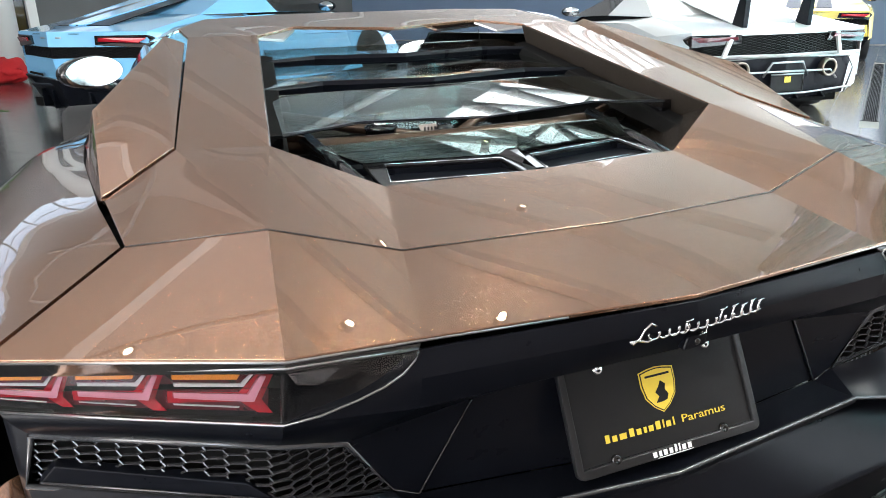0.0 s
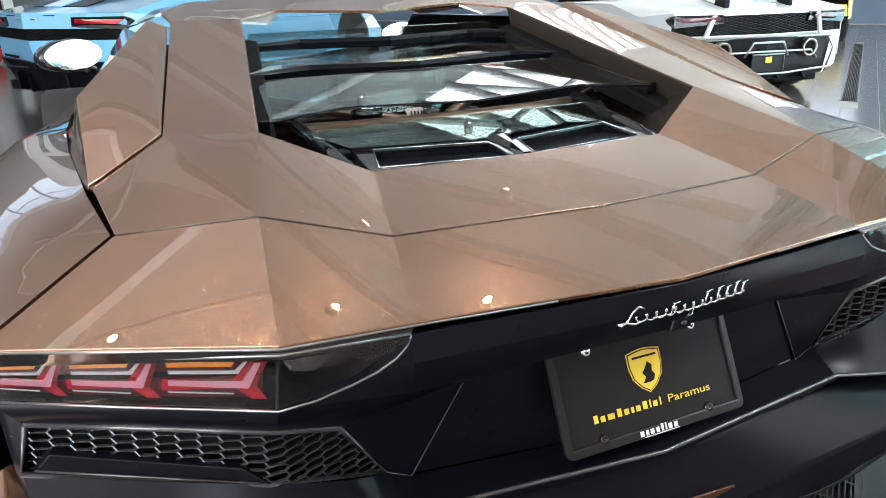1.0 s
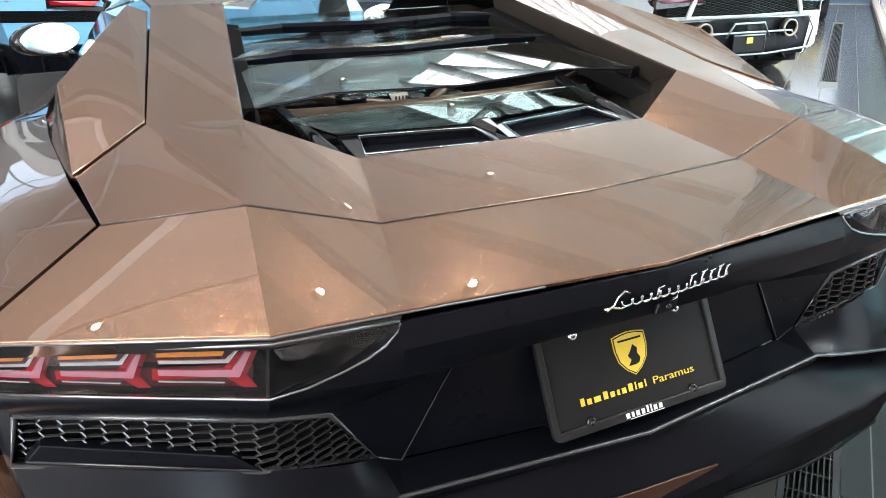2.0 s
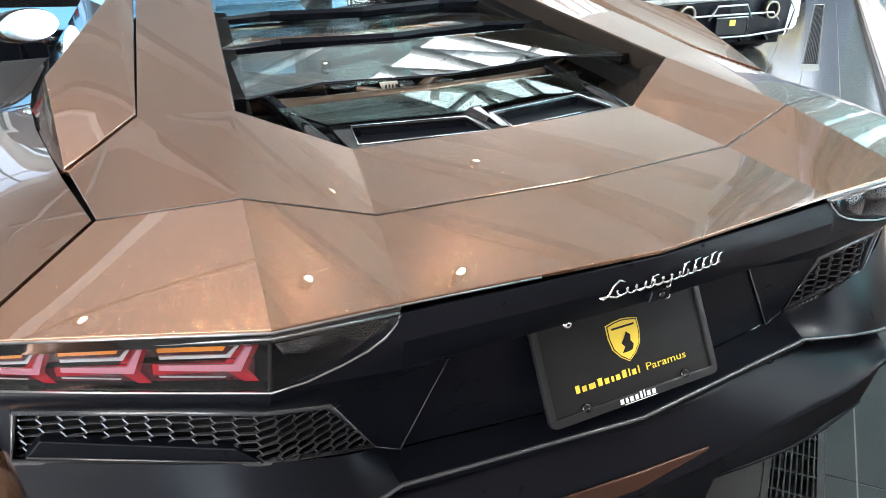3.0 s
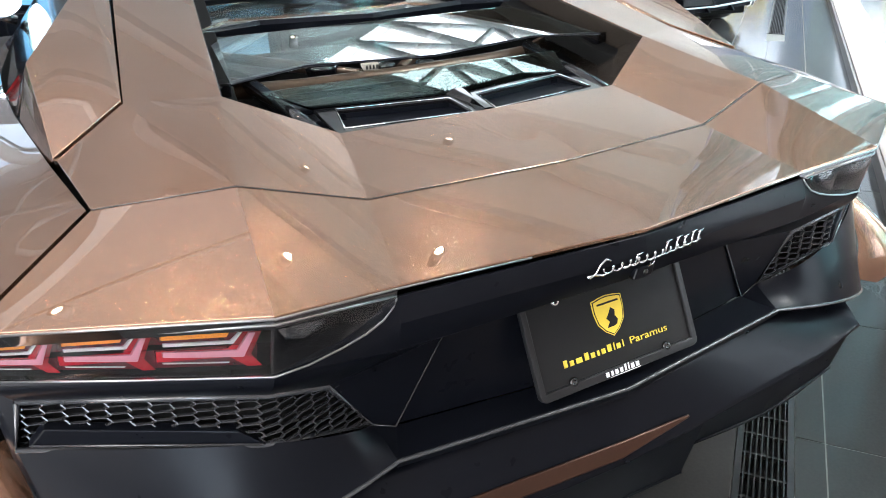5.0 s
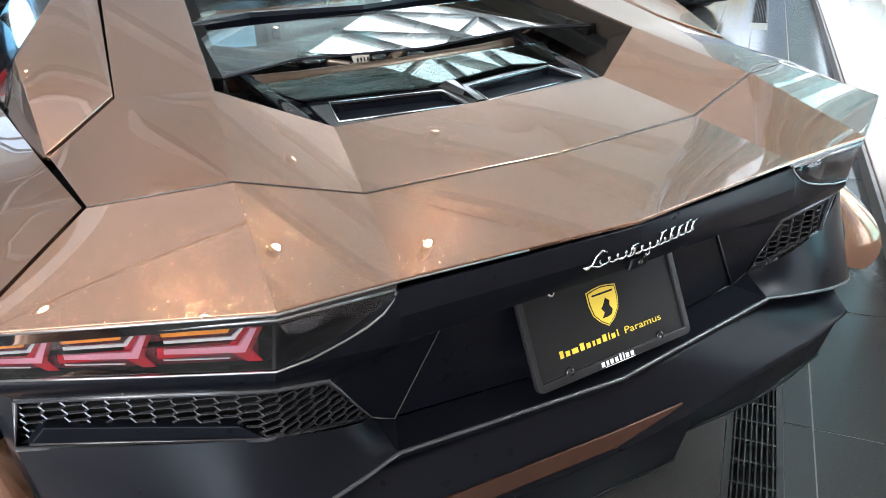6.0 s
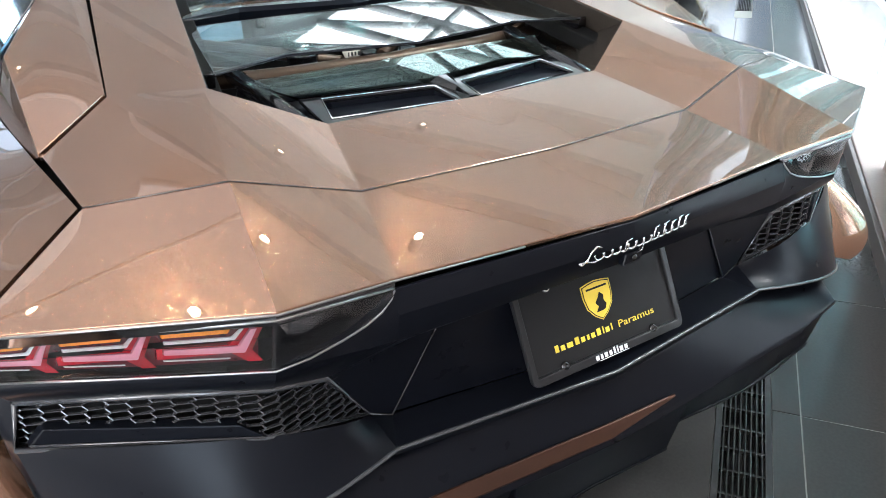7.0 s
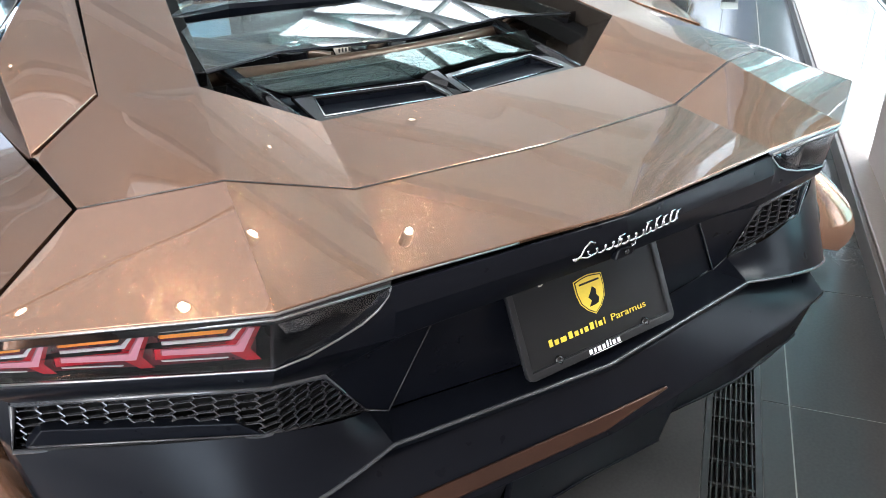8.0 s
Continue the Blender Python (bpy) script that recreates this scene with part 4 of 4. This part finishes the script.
plate = part("licence_plate", box(bmesh.new(), (-.152, -.003, .004), (.152, .0, .158), None, .001), PLATE, car, "black dealer plate with yellow print")
plate.matrix_world = pose(0, -.016, .561, -lean, 0, 0)
turns = [(radians(180 + 18 * k), -.147) for k in range(6)] + [(radians(270 + 18 * k), .147) for k in range(6)]
outline = [(-.159, -.008, .160)] + [(x + .012 * math.cos(a), -.008, .015 + .012 * math.sin(a)) for a, x in turns] + [(.159, -.008, .160), (.148, -.008, .160), (.148, -.008, .0166), (-.148, -.008, .0166), (-.148, -.008, .160)]
bm = prism(outline, (0, .010, 0), .0016)
part("plate_frame", bm, PLASTIC, plate, "satin black plate frame")
for x, z, mat in ((-.094, .144, CHROME), (.094, .144, CHROME), (-.094, .018, GLOSS), (.094, .018, GLOSS)):
    part("screw", ring(bmesh.new(), [(.008, .0), (.008, .003), (.006, .005), (.003, .005), (.0025, .003), (.001, .003)], pose(x, -.003, z, 90, 0, 0), 18), mat, plate)
shield = [(-.030, .124), (-.015, .127), (0, .1285), (.015, .127), (.030, .124), (.030, .104), (.026, .086), (.014, .072), (0, .063), (-.014, .072), (-.026, .086), (-.030, .104)]
part("emblem_edge", prism([(x * 1.0, -.0038, .096 + (z - .096) * 1.0) for x, z in shield], (0, .0006, 0)), GOLD, plate)
part("emblem_line", prism([(x * .94, -.0042, .096 + (z - .096) * .95) for x, z in shield], (0, .0006, 0)), PLATE, plate)
part("emblem", prism([(x * .88, -.0048, .096 + (z - .096) * .90) for x, z in shield], (0, .0006, 0)), GOLD, plate, "plain yellow shield")
blob = [(-.012, .078), (-.004, .086), (-.010, .093), (-.002, .100), (.004, .108), (.012, .102), (.010, .094), (.015, .087), (.011, .080), (.003, .078)]
part("emblem_mark", prism([(x * .85, -.0056, z) for x, z in blob], (0, .0006, 0)), PLATE, plate)
part("emblem_bar", box(bmesh.new(), (-.021, -.0056, .1150), (.021, -.0050, .1180)), PLATE, plate)


def print_row(widths, tall, x0, z0, x_height, pitch, mat, front, label):
    """A line of print drawn as small plain bars."""
    x = x0
    for w, up in zip(widths, tall):
        if w:
            part("print_bar", box(bmesh.new(), (x, front, z0), (x + w * pitch * .86, front + .0008, z0 + x_height * (1.4 if up else 1.0))), mat, plate, label)
        x += (w or .6) * pitch + pitch * .38
    return x


print_row((.9, 1, 1.5, 1, 1, .6, 1, 1, .3, 1, .3), (1, 0, 0, 1, 0, 0, 0, 1, 1, 0, 1), -.104, .042, .0080, .0088, GOLD, -.0042, "yellow bars in place of print")
# the town's name beside the bars
words = bpy.data.curves.new("town", "FONT")
words.body, words.size, words.extrude = "Paramus", 1.0, 0.02
draft = bpy.data.objects.new("town", words)
name_me = bpy.data.meshes.new_from_object(draft)
bpy.data.objects.remove(draft)
xs = [v.co.x for v in name_me.vertices]
wide = .078 / (max(xs) - min(xs))
name_me.transform(Matrix.Translation((.025, -.0042, .042)) @ Matrix.Rotation(radians(90), 4, "X") @ Matrix.Diagonal((wide, .0158, .01, 1)))
name_me.materials.clear()
name_me.materials.append(GOLD)
town = new("town_print", name_me)
town.parent = plate
town["label"] = "yellow printed town name"
print_row((1, .7, 1, .9, .6, .4, 1, 1), (0, 0, 0, 0, 1, 1, 0, 0), -.037, .0065, .0075, .0073, INK, -.0095, "white bars in place of print")
part("print_rule", box(bmesh.new(), (-.030, -.0094, .0040), (.032, -.0086, .0051)), INK, plate)

# chrome script on the band and the reversing camera below it
badge = part("script_badge", bmesh.new(), CHROME, car, "chrome script drawn as plain strokes")
bm = bmesh.new()
def stroke(points, r=.0021):
    tube(bm, [(x, -.0455 - .006 * (1 - (x / .12) ** 2), z) for x, z in points], r, 6)


loops = []
for k in range(220):
    a = k / 219
    turn = 2 * math.pi * 12 * a
    loops.append((-.084 + .178 * a - .0042 * math.sin(turn), .780 + .005 * a + (.0042 + .0012 * math.sin(5 * a)) * math.cos(turn)))
stroke(loops, .0013)
stroke([(-.074, .794), (-.082, .798), (-.091, .791), (-.097, .780), (-.107, .774), (-.111, .777), (-.100, .778), (-.086, .774), (-.074, .777)], .0016)
for x, top in ((-.030, .792), (.024, .798), (.044, .799), (.060, .797), (.076, .800), (.090, .797)):
    stroke([(x, .778), (x + .002, .788), (x + .005, top)], .0014)
    stroke([(x + .001, top - .001), (x + .012, top + .001)], .0009)
stroke([(.006, .779), (.004, .770), (-.005, .768), (-.002, .773)], .0013)
stroke([(-.060, .7775), (.020, .7790), (.098, .7830)], .0009)
bm.to_mesh(badge.data)
bm.free()
eye = part("reversing_camera", prism([(-.019, -.040, .742), (.017, -.040, .744), (.020, -.040, .762), (-.013, -.040, .761)], (0, .014, 0), .003), SATIN, car, "satin black camera housing")
part("camera_lens", ring(bmesh.new(), [(.005, 0), (.005, .002), (.0035, .003), (.001, .0035)], pose(.001, -.040, .753, 90, 0, 0), 16), GLOSS, eye)


# ---------------------------------------------------------------- other cars in the hall
def far_car(name, label, paint, m, winged, lamp_red=RED, size=1.0, vee=0.0):
    """A low mid-engined coupe, seen from behind: rear at y = 0, nose towards +y."""
    ob = thing(name, label, "car", "cars in the hall", m)
    top = [(V(0, .02, .80), V(.86, .10, .79), V(.80, .95, .90), V(0, .95, .92)), (V(0, .95, .92), V(.80, .95, .90), V(.52, 1.75, 1.14), V(0, 1.75, 1.16)),
           (V(0, 1.75, 1.16), V(.52, 1.75, 1.14), V(.50, 2.3, 1.13), V(0, 2.3, 1.15)), (V(0, 3.2, .78), V(.72, 3.2, .76), V(.66, 4.2, .55), V(0, 4.2, .56))]
    side = [(V(.86, .10, .79), V(.95, .55, .74), V(.94, 1.2, .84), V(.80, .95, .90)), (V(.86, .10, .79), V(.90, .14, .36), V(.97, .55, .36), V(.95, .55, .74)),
            (V(.95, .55, .74), V(.97, .55, .36), V(.96, 1.4, .25), V(.94, 1.2, .84)), (V(.94, 1.2, .84), V(.96, 1.4, .25), V(.96, 3.0, .25), V(.92, 3.2, .72)),
            (V(.92, 3.2, .72), V(.96, 3.0, .25), V(.88, 4.2, .25), V(.66, 4.2, .55)), (V(.80, .95, .90), V(.94, 1.2, .84), V(.92, 2.9, .80), V(.72, 3.2, .76))]
    part("upper_body", shell(both(top), 6, 0.01, 0.006), paint, ob)
    part("flank", shell(side, 4, 0.006, 0.01), paint, ob)
    part("flank", shell(mirror(side), 4, 0.006, 0.01), paint, ob)
    cabin = [(V(.80, 1.95, .895), V(.80, 2.95, .86), V(.52, 2.30, 1.12), V(.53, 1.95, 1.13))]
    quarter = [(V(.80, .95, .905), V(.80, 1.95, .895), V(.53, 1.95, 1.13), V(.525, 1.74, 1.135))]
    for q in (quarter, mirror(quarter)):
        part("quarter_panel", shell(q, 3, 0.003), paint, ob)
    for q in (cabin, mirror(cabin)):
        part("side_window", shell(q, 3, 0.003), WINDOW, ob)
    part("windscreen", shell([(V(-.50, 2.3, 1.13), V(.50, 2.3, 1.13), V(.72, 3.2, .77), V(-.72, 3.2, .77))], 3, 0.003), WINDOW, ob)
    lid = part("engine_lid", shell(both([(V(0, .30, .842), V(.34, .30, .838), V(.30, 1.45, 1.065), V(0, 1.45, 1.08))]), 4, 0.006), paint if winged else SATIN, ob, "engine cover")
    if not winged:
        part("spine", prism([(-.11, .28, .846), (.11, .28, .846), (.15, 1.46, 1.092), (-.15, 1.46, 1.092)], (0, 0, -.012), .003), paint, lid)
    # rear face
    low_z = .76 if winged else .68
    face = [(V(0, .0, low_z), V(.86, .10, low_z - .01), V(.86, .09, .79), V(0, .01, .80))]
    part("rear_panel", shell(both(face), 4, 0.01), paint, ob)
    base = .545 if winged else .40
    low = [(V(0, .05, base), V(.88, .12, base), V(.85, .10, .58), V(0, .02, .58))]
    part("rear_panel", shell(both(low), 4, 0.01), paint, ob)
    part("grille", shell(both([(V(0, .03, .58), V(.83, .115, .58), V(.83, .115, low_z - .005), V(0, .02, low_z))]), 4, 0.0), LINER, ob)
    bm = bmesh.new()
    for i in range(-17, 18):
        for j in range(7 if winged else 4):
            x, z = i * .043, .595 + j * .022 + (.011 if i % 2 else 0)
            y = .008 + .10 * abs(x)
            tube(bm, [(x - .02, y, z), (x - .008, y, z + .010), (x + .014, y, z + .010), (x + .022, y, z)], .0028, 4)
    part("honeycomb", bm, IRON if winged else SATIN, ob, "honeycomb mesh")
    for s in (1, -1):
        lamp = part("tail_lamp", prism([(s * .42, .026, .690), (s * .86, .085, .66), (s * .90, .12, .73), (s * .86, .08, .765), (s * .44, .010, .765)], (0, .05, 0), .004), GLOSS, ob)
        part("lamp_element", prism([(s * .47, .004, .718), (s * .80, .052, .705), (s * .87, .066, .742), (s * .48, -.002, .750)], (0, .012, 0), .002), lamp_red, lamp, "red tail lamp element")
    if winged:
        for s in (1, -1):
            part("strut", prism([(s * .60, .050, .572), (s * .565, .046, .572), (s * .50, .036, .762), (s * .535, .040, .762)], (0, -.030, 0), .003), paint, ob, "white diagonal strut")
        bay = part("lower_bumper", shell(both([(V(0, .02, .20), V(.70, .08, .22), V(.74, .07, .54), V(0, -.01, .56))]), 4, 0.02), SATIN, ob)
        wedge = [(V(.70, .085, .21), V(.90, .16, .28), V(.885, .13, .56), V(.735, .08, .56))]
        for q in (wedge, mirror(wedge)):
            part("rear_corner", shell(q, 3, 0.006), paint, ob)
        part("trapezoid", tube(bmesh.new(), [(-.22, -.02, .40), (-.15, -.03, .52), (.15, -.03, .52), (.22, -.02, .40)], .010, 6), STEEL, bay)
        for x in (-.42, -.14, .14, .42):
            part("strake", prism([(x, -.03, .20), (x, .35, .16), (x, .10, .30)], (.02, 0, 0), .002), SATIN, bay)
        part("bumper_rim", tube(bmesh.new(), [(-.70, .05, .22), (-.76, .045, .44), (-.66, .02, .555), (.66, .02, .555), (.76, .045, .44), (.70, .05, .22)], .010, 6), STEEL, bay)
        part("bumper_bar", tube(bmesh.new(), [(-.55, .0, .36), (-.45, -.03, .44), (.45, -.03, .44), (.55, .0, .36)], .010, 6), STEEL, bay)
        part("bumper_bar", tube(bmesh.new(), [(-.72, .0, .28), (-.20, -.03, .25), (.20, -.03, .25), (.72, .0, .28)], .010, 6), STEEL, bay)
        for s in (1, -1):
            pipe = part("exhaust_tip", ring(bmesh.new(), [(.05, .06), (.060, -.01), (.070, -.02), (.078, -.015), (.078, .05)], pose(s * .44, -.02, .46, -90, 0, 0), 24), TITAN, ob, "round titanium exhaust tip")
            part("pipe_bore", ring(bmesh.new(), [(.056, -.01), (.001, -.01)], pose(s * .44, -.02, .46, -90, 0, 0), 24), LINER, pipe)
            part("wing_upright", prism([(s * .32 - .03, .16, .80), (s * .32 - .025, .34, .82), (s * .32 - .02, .26, 1.06), (s * .32 - .02, .16, 1.06)], (.05, 0, 0), .006), SATIN, ob, "black rear wing upright")
        part("rear_wing", prism([(-.80, .08, 1.06), (.80, .08, 1.06), (.78, .34, 1.075), (-.78, .34, 1.075)], (0, 0, .03), .008), paint, ob)
        tag = part("dealer_plate", box(bmesh.new(), (-.16, -.045, .27), (.16, -.035, .42), None, .003), PLATE, bay, "black dealer plate")
        part("plate_mark", box(bmesh.new(), (-.03, -.049, .35), (.03, -.046, .40)), GOLD, tag, "plain yellow mark")
        part("plate_edge", tube(bmesh.new(), [(-.16, -.047, .42), (.16, -.047, .42), (.16, -.047, .27)], .007, 5), STEEL, tag)
    else:
        bay = part("lower_bumper", shell(both([(V(0, .10, .16), V(.80, .20, .18), V(.90, .10, .40), V(0, .03, .40))]), 4, 0.02), SATIN, ob)
        part("bumper_lip", tube(bmesh.new(), [(-.86, .12, .36), (-.5, .0, .34), (.5, .0, .34), (.86, .12, .36)], .02, 6), SATIN, bay)
        for x in (-.5, -.25, .25, .5):
            part("strake", box(bmesh.new(), (x - .008, .06, .14), (x + .008, .5, .30), None, .002), SATIN, bay)
        part("bumper_slot", prism([(-.70, .070, .425), (-.30, .030, .425), (-.30, .030, .445), (-.70, .070, .445)], (0, -.010, 0), .002), LINER, ob)
        part("tail_slit", box(bmesh.new(), (-.30, -.006, .778), (.30, .014, .783)), LINER, ob)
        part("script_badge", box(bmesh.new(), (-.13, -.003, .745), (.13, .010, .757), None, .002), STEEL, ob, "small script badge drawn as a bar")
    for s in (1, -1):
        for y in (.80, 3.35):
            at = pose(s * .83, y, .335, 0, 90, 0)
            wheel = part("wheel", ring(bmesh.new(), [(.20, -.12), (.315, -.12), (.335, -.10), (.335, .10), (.315, .12), (.22, .12)], at, 32), RUBBER, ob)
            part("rim", ring(bmesh.new(), [(.22, -.09), (.22, .09), (.18, .06), (.05, .05), (.001, .06)], at, 32), STEEL, wheel)
        pod = part("wing_mirror", ring(bmesh.new(), [(.001, -.05), (.05, -.045), (.085, 0), (.085, .04)], pose(s * 1.02, 2.5, .93, 90, 0, 0) @ Matrix.Diagonal((1.2, .6, 1, 1)), 16), SATIN, ob)
        part("mirror_glass", ring(bmesh.new(), [(.08, .041), (.001, .042)], pose(s * 1.02, 2.5, .93, 90, 0, 0) @ Matrix.Diagonal((1.2, .6, 1, 1)), 16), CHROME, pod)
    for child in ob.children_recursive:
        for v in child.data.vertices:
            if v.co.y < 1:
                v.co.y += vee * abs(v.co.x) * (1 - max(0, v.co.y))
    ob.scale = (size, size, size)
    part("underbody", box(bmesh.new(), (-.80, .3, .12), (.80, 4.1, .20)), LINER, ob)
    return ob


far_car("sports_car", "sky blue coupe with black grille strip and black lower bumper", BLUE, pose(-1.33, 7.6, 0, 0, 0, -52), False, RED, 1.17, 0.27)
far_car("sports_car", "white coupe with a rear wing and black exhaust surround", WHITE, pose(4.84, 4.36, 0, 0, 0, -10), True, DIMRED, 1.03, 0.05)
far_car("sports_car", "yellow coupe parked beyond the white one", YELLOW, pose(9.3, 8.2, 0, 0, 0, -48), False)


# ---------------------------------------------------------------- drain grates
def grate(u0, u1, m0, m1):
    ob = thing("drain_grate", "dark iron drain grate let into the tiled floor", "drain grate", "floor drains", HALL)
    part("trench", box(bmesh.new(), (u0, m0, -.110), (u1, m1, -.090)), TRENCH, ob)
    for a, b in ((m0 - .016, m0), (m1, m1 + .016)):
        part("edge_bar", box(bmesh.new(), (u0, a, -.006), (u1, b, .003), None, .001), IRON, ob)
    n = 8
    long_bar = box(bmesh.new(), (u0, -.0016, -.016), (u1, .0016, .0025))
    first = part("bar", long_bar, IRON, ob)
    for k in range(n):
        bar = first if k == 0 else first.copy()
        if k:
            scene.collection.objects.link(bar)
        bar.location = (0, m0 + (k + .5) * (m1 - m0) / n, 0)
    cross = part("cross_bar", box(bmesh.new(), (-.0035, m0, -.012), (.0035, m1, -.001)), IRON, ob)
    count = int((u1 - u0) / .078)
    for k in range(min(count, 120)):
        bar = cross if k == 0 else cross.copy()
        if k:
            scene.collection.objects.link(bar)
        bar.location = (u0 + .04 + k * (u1 - u0) / count, 0, 0)
    return ob


grate(-1.2, 3.4, -.334, -.233)
grate(6.80, 12.6, -.240, -.120)

# ---------------------------------------------------------------- behind the blue car
column = link("column", ring(bmesh.new(), [(.28, 0), (.28, HIGH)], pose(-2.60, 14.6, 0), 32), PLASTER)
column["kind"] = "structure"
door = HALL @ pose(0, FAR, 0)
bm = box(bmesh.new(), (6.40, -.10, 0), (6.58, -.002, 2.3), None, .004)
box(bm, (7.25, -.10, 0), (7.43, -.002, 2.3), None, .004)
box(bm, (6.58, -.10, 2.1), (7.25, -.002, 2.3), None, .004)
opening = link("door_1", bm, PLASTER)
opening.matrix_world = door
opening["kind"] = "structure"
part("door_leaf", box(bmesh.new(), (6.585, -.05, 0), (7.245, -.004, 2.095)), GLOSS, opening, "dark door leaf")
cloth = thing("cloth", "crumpled red cloth lying on the floor", "cloth", m=pose(-2.45, 13.2, 0))
bm = bmesh.new()
bmesh.ops.create_icosphere(bm, subdivisions=4, radius=.26)
for v in bm.verts:
    k = noise.noise(v.co * 6) * .07 + noise.noise(v.co * 15) * .03
    v.co = Vector((v.co.x * 1.3 + k, v.co.y + k, max(0, v.co.z * .8 + k + .18)))
part("folds", bm, VELVET, cloth, "", True)

plant = thing("potted_plant", "green leafy plant in a grey pot on the floor", "plant", m=pose(-1.82, 5.0, 0))
plant.scale = (1.45, 1.45, 1.45)
part("pot", ring(bmesh.new(), [(.13, 0), (.17, .30), (.185, .31), (.17, .315), (.15, .27), (.001, .26)], Matrix(), 24), POT, plant)
rng = random.Random(4)
for k in range(34):
    a, tilt, size = rng.uniform(0, 6.3), rng.uniform(.2, 1.2), rng.uniform(.22, .42)
    bm = bmesh.new()
    rows = []
    for i in range(7):
        t = i / 6
        w = .032 * math.sin(math.pi * min(1, t * .9 + .08))
        r, h = size * math.sin(tilt) * t, .28 + size * math.cos(tilt) * t - .10 * t * t
        mid = V(r * math.cos(a), r * math.sin(a), h)
        out = V(-math.sin(a), math.cos(a), 0) * w
        rows.append((bm.verts.new(mid - out), bm.verts.new(mid - V(0, 0, .006)), bm.verts.new(mid + out)))
    for p, q in zip(rows, rows[1:]):
        bm.faces.new((p[0], p[1], q[1], q[0])).smooth = True
        bm.faces.new((p[1], p[2], q[2], q[1])).smooth = True
    part("leaf", bm, LEAF, plant)

# pale lettering on the far wall, drawn as bars
for z in (1.55, 1.25):
    sign = thing("wall_sign", "unreadable pale lettering on the slate blue wall", "sign", "wall lettering", HALL @ pose(U1 - .012, .2, z))
    part("print_bar", box(bmesh.new(), (0, -.5, 0), (.010, .6, .09)), INK, sign)

# ---------------------------------------------------------------- floor tiles
TU, TM, JOINT = .637, .294, .004
tile_me = box(bmesh.new(), (JOINT / 2, JOINT / 2, -.007), (TU - JOINT / 2, TM - JOINT / 2, 0), None, .0012)
first = link("tile", tile_me, TILE, floor)
laid = 0
rest = bmesh.new()
for i in range(int((U0 - .684) / TU) + 1, int((U1 - .684) / TU)):
    for j in range(-1, 45):
        u, m = .684 + i * TU, -.420 + j * TM
        if m + TM > FAR or u < U0 or u + TU > U1:
            continue
        if -1.4 < u < 3.7 and j in (0, 1):
            continue
        if u > 6.2 and u < 12.7 and j in (0, 1):
            continue
        if -1.4 < u < 9.2 and -2 < j < 14 and (j < 9 or u > 4.0):
            one = first.copy() if laid else first
            if laid:
                scene.collection.objects.link(one)
            laid += 1
            one.location = (u, m, 0)
        else:
            box(rest, (u + JOINT / 2, m + JOINT / 2, -.007), (u + TU - JOINT / 2, m + TM - JOINT / 2, 0))
far_tiles = link("tiles", rest, TILE, floor)
far_tiles["kind"] = "stuff"
# cut tiles along the near drain
strip = bmesh.new()
for i in range(-3, 5):
    u = .684 + i * TU
    box(strip, (u + JOINT / 2, -.418, -.007), (u + TU - JOINT / 2, -.352, 0))
    box(strip, (u + JOINT / 2, -.215, -.007), (u + TU - JOINT / 2, .166, 0))
for i in range(9, 19):
    u = .684 + i * TU
    box(strip, (max(u, 6.3) + JOINT / 2, -.418, -.007), (u + TU - JOINT / 2, -.258, 0))
    box(strip, (max(u, 6.3) + JOINT / 2, -.102, -.007), (u + TU - JOINT / 2, .166, 0))
cut = link("cut_tiles", strip, TILE, floor)
cut["kind"] = "stuff"
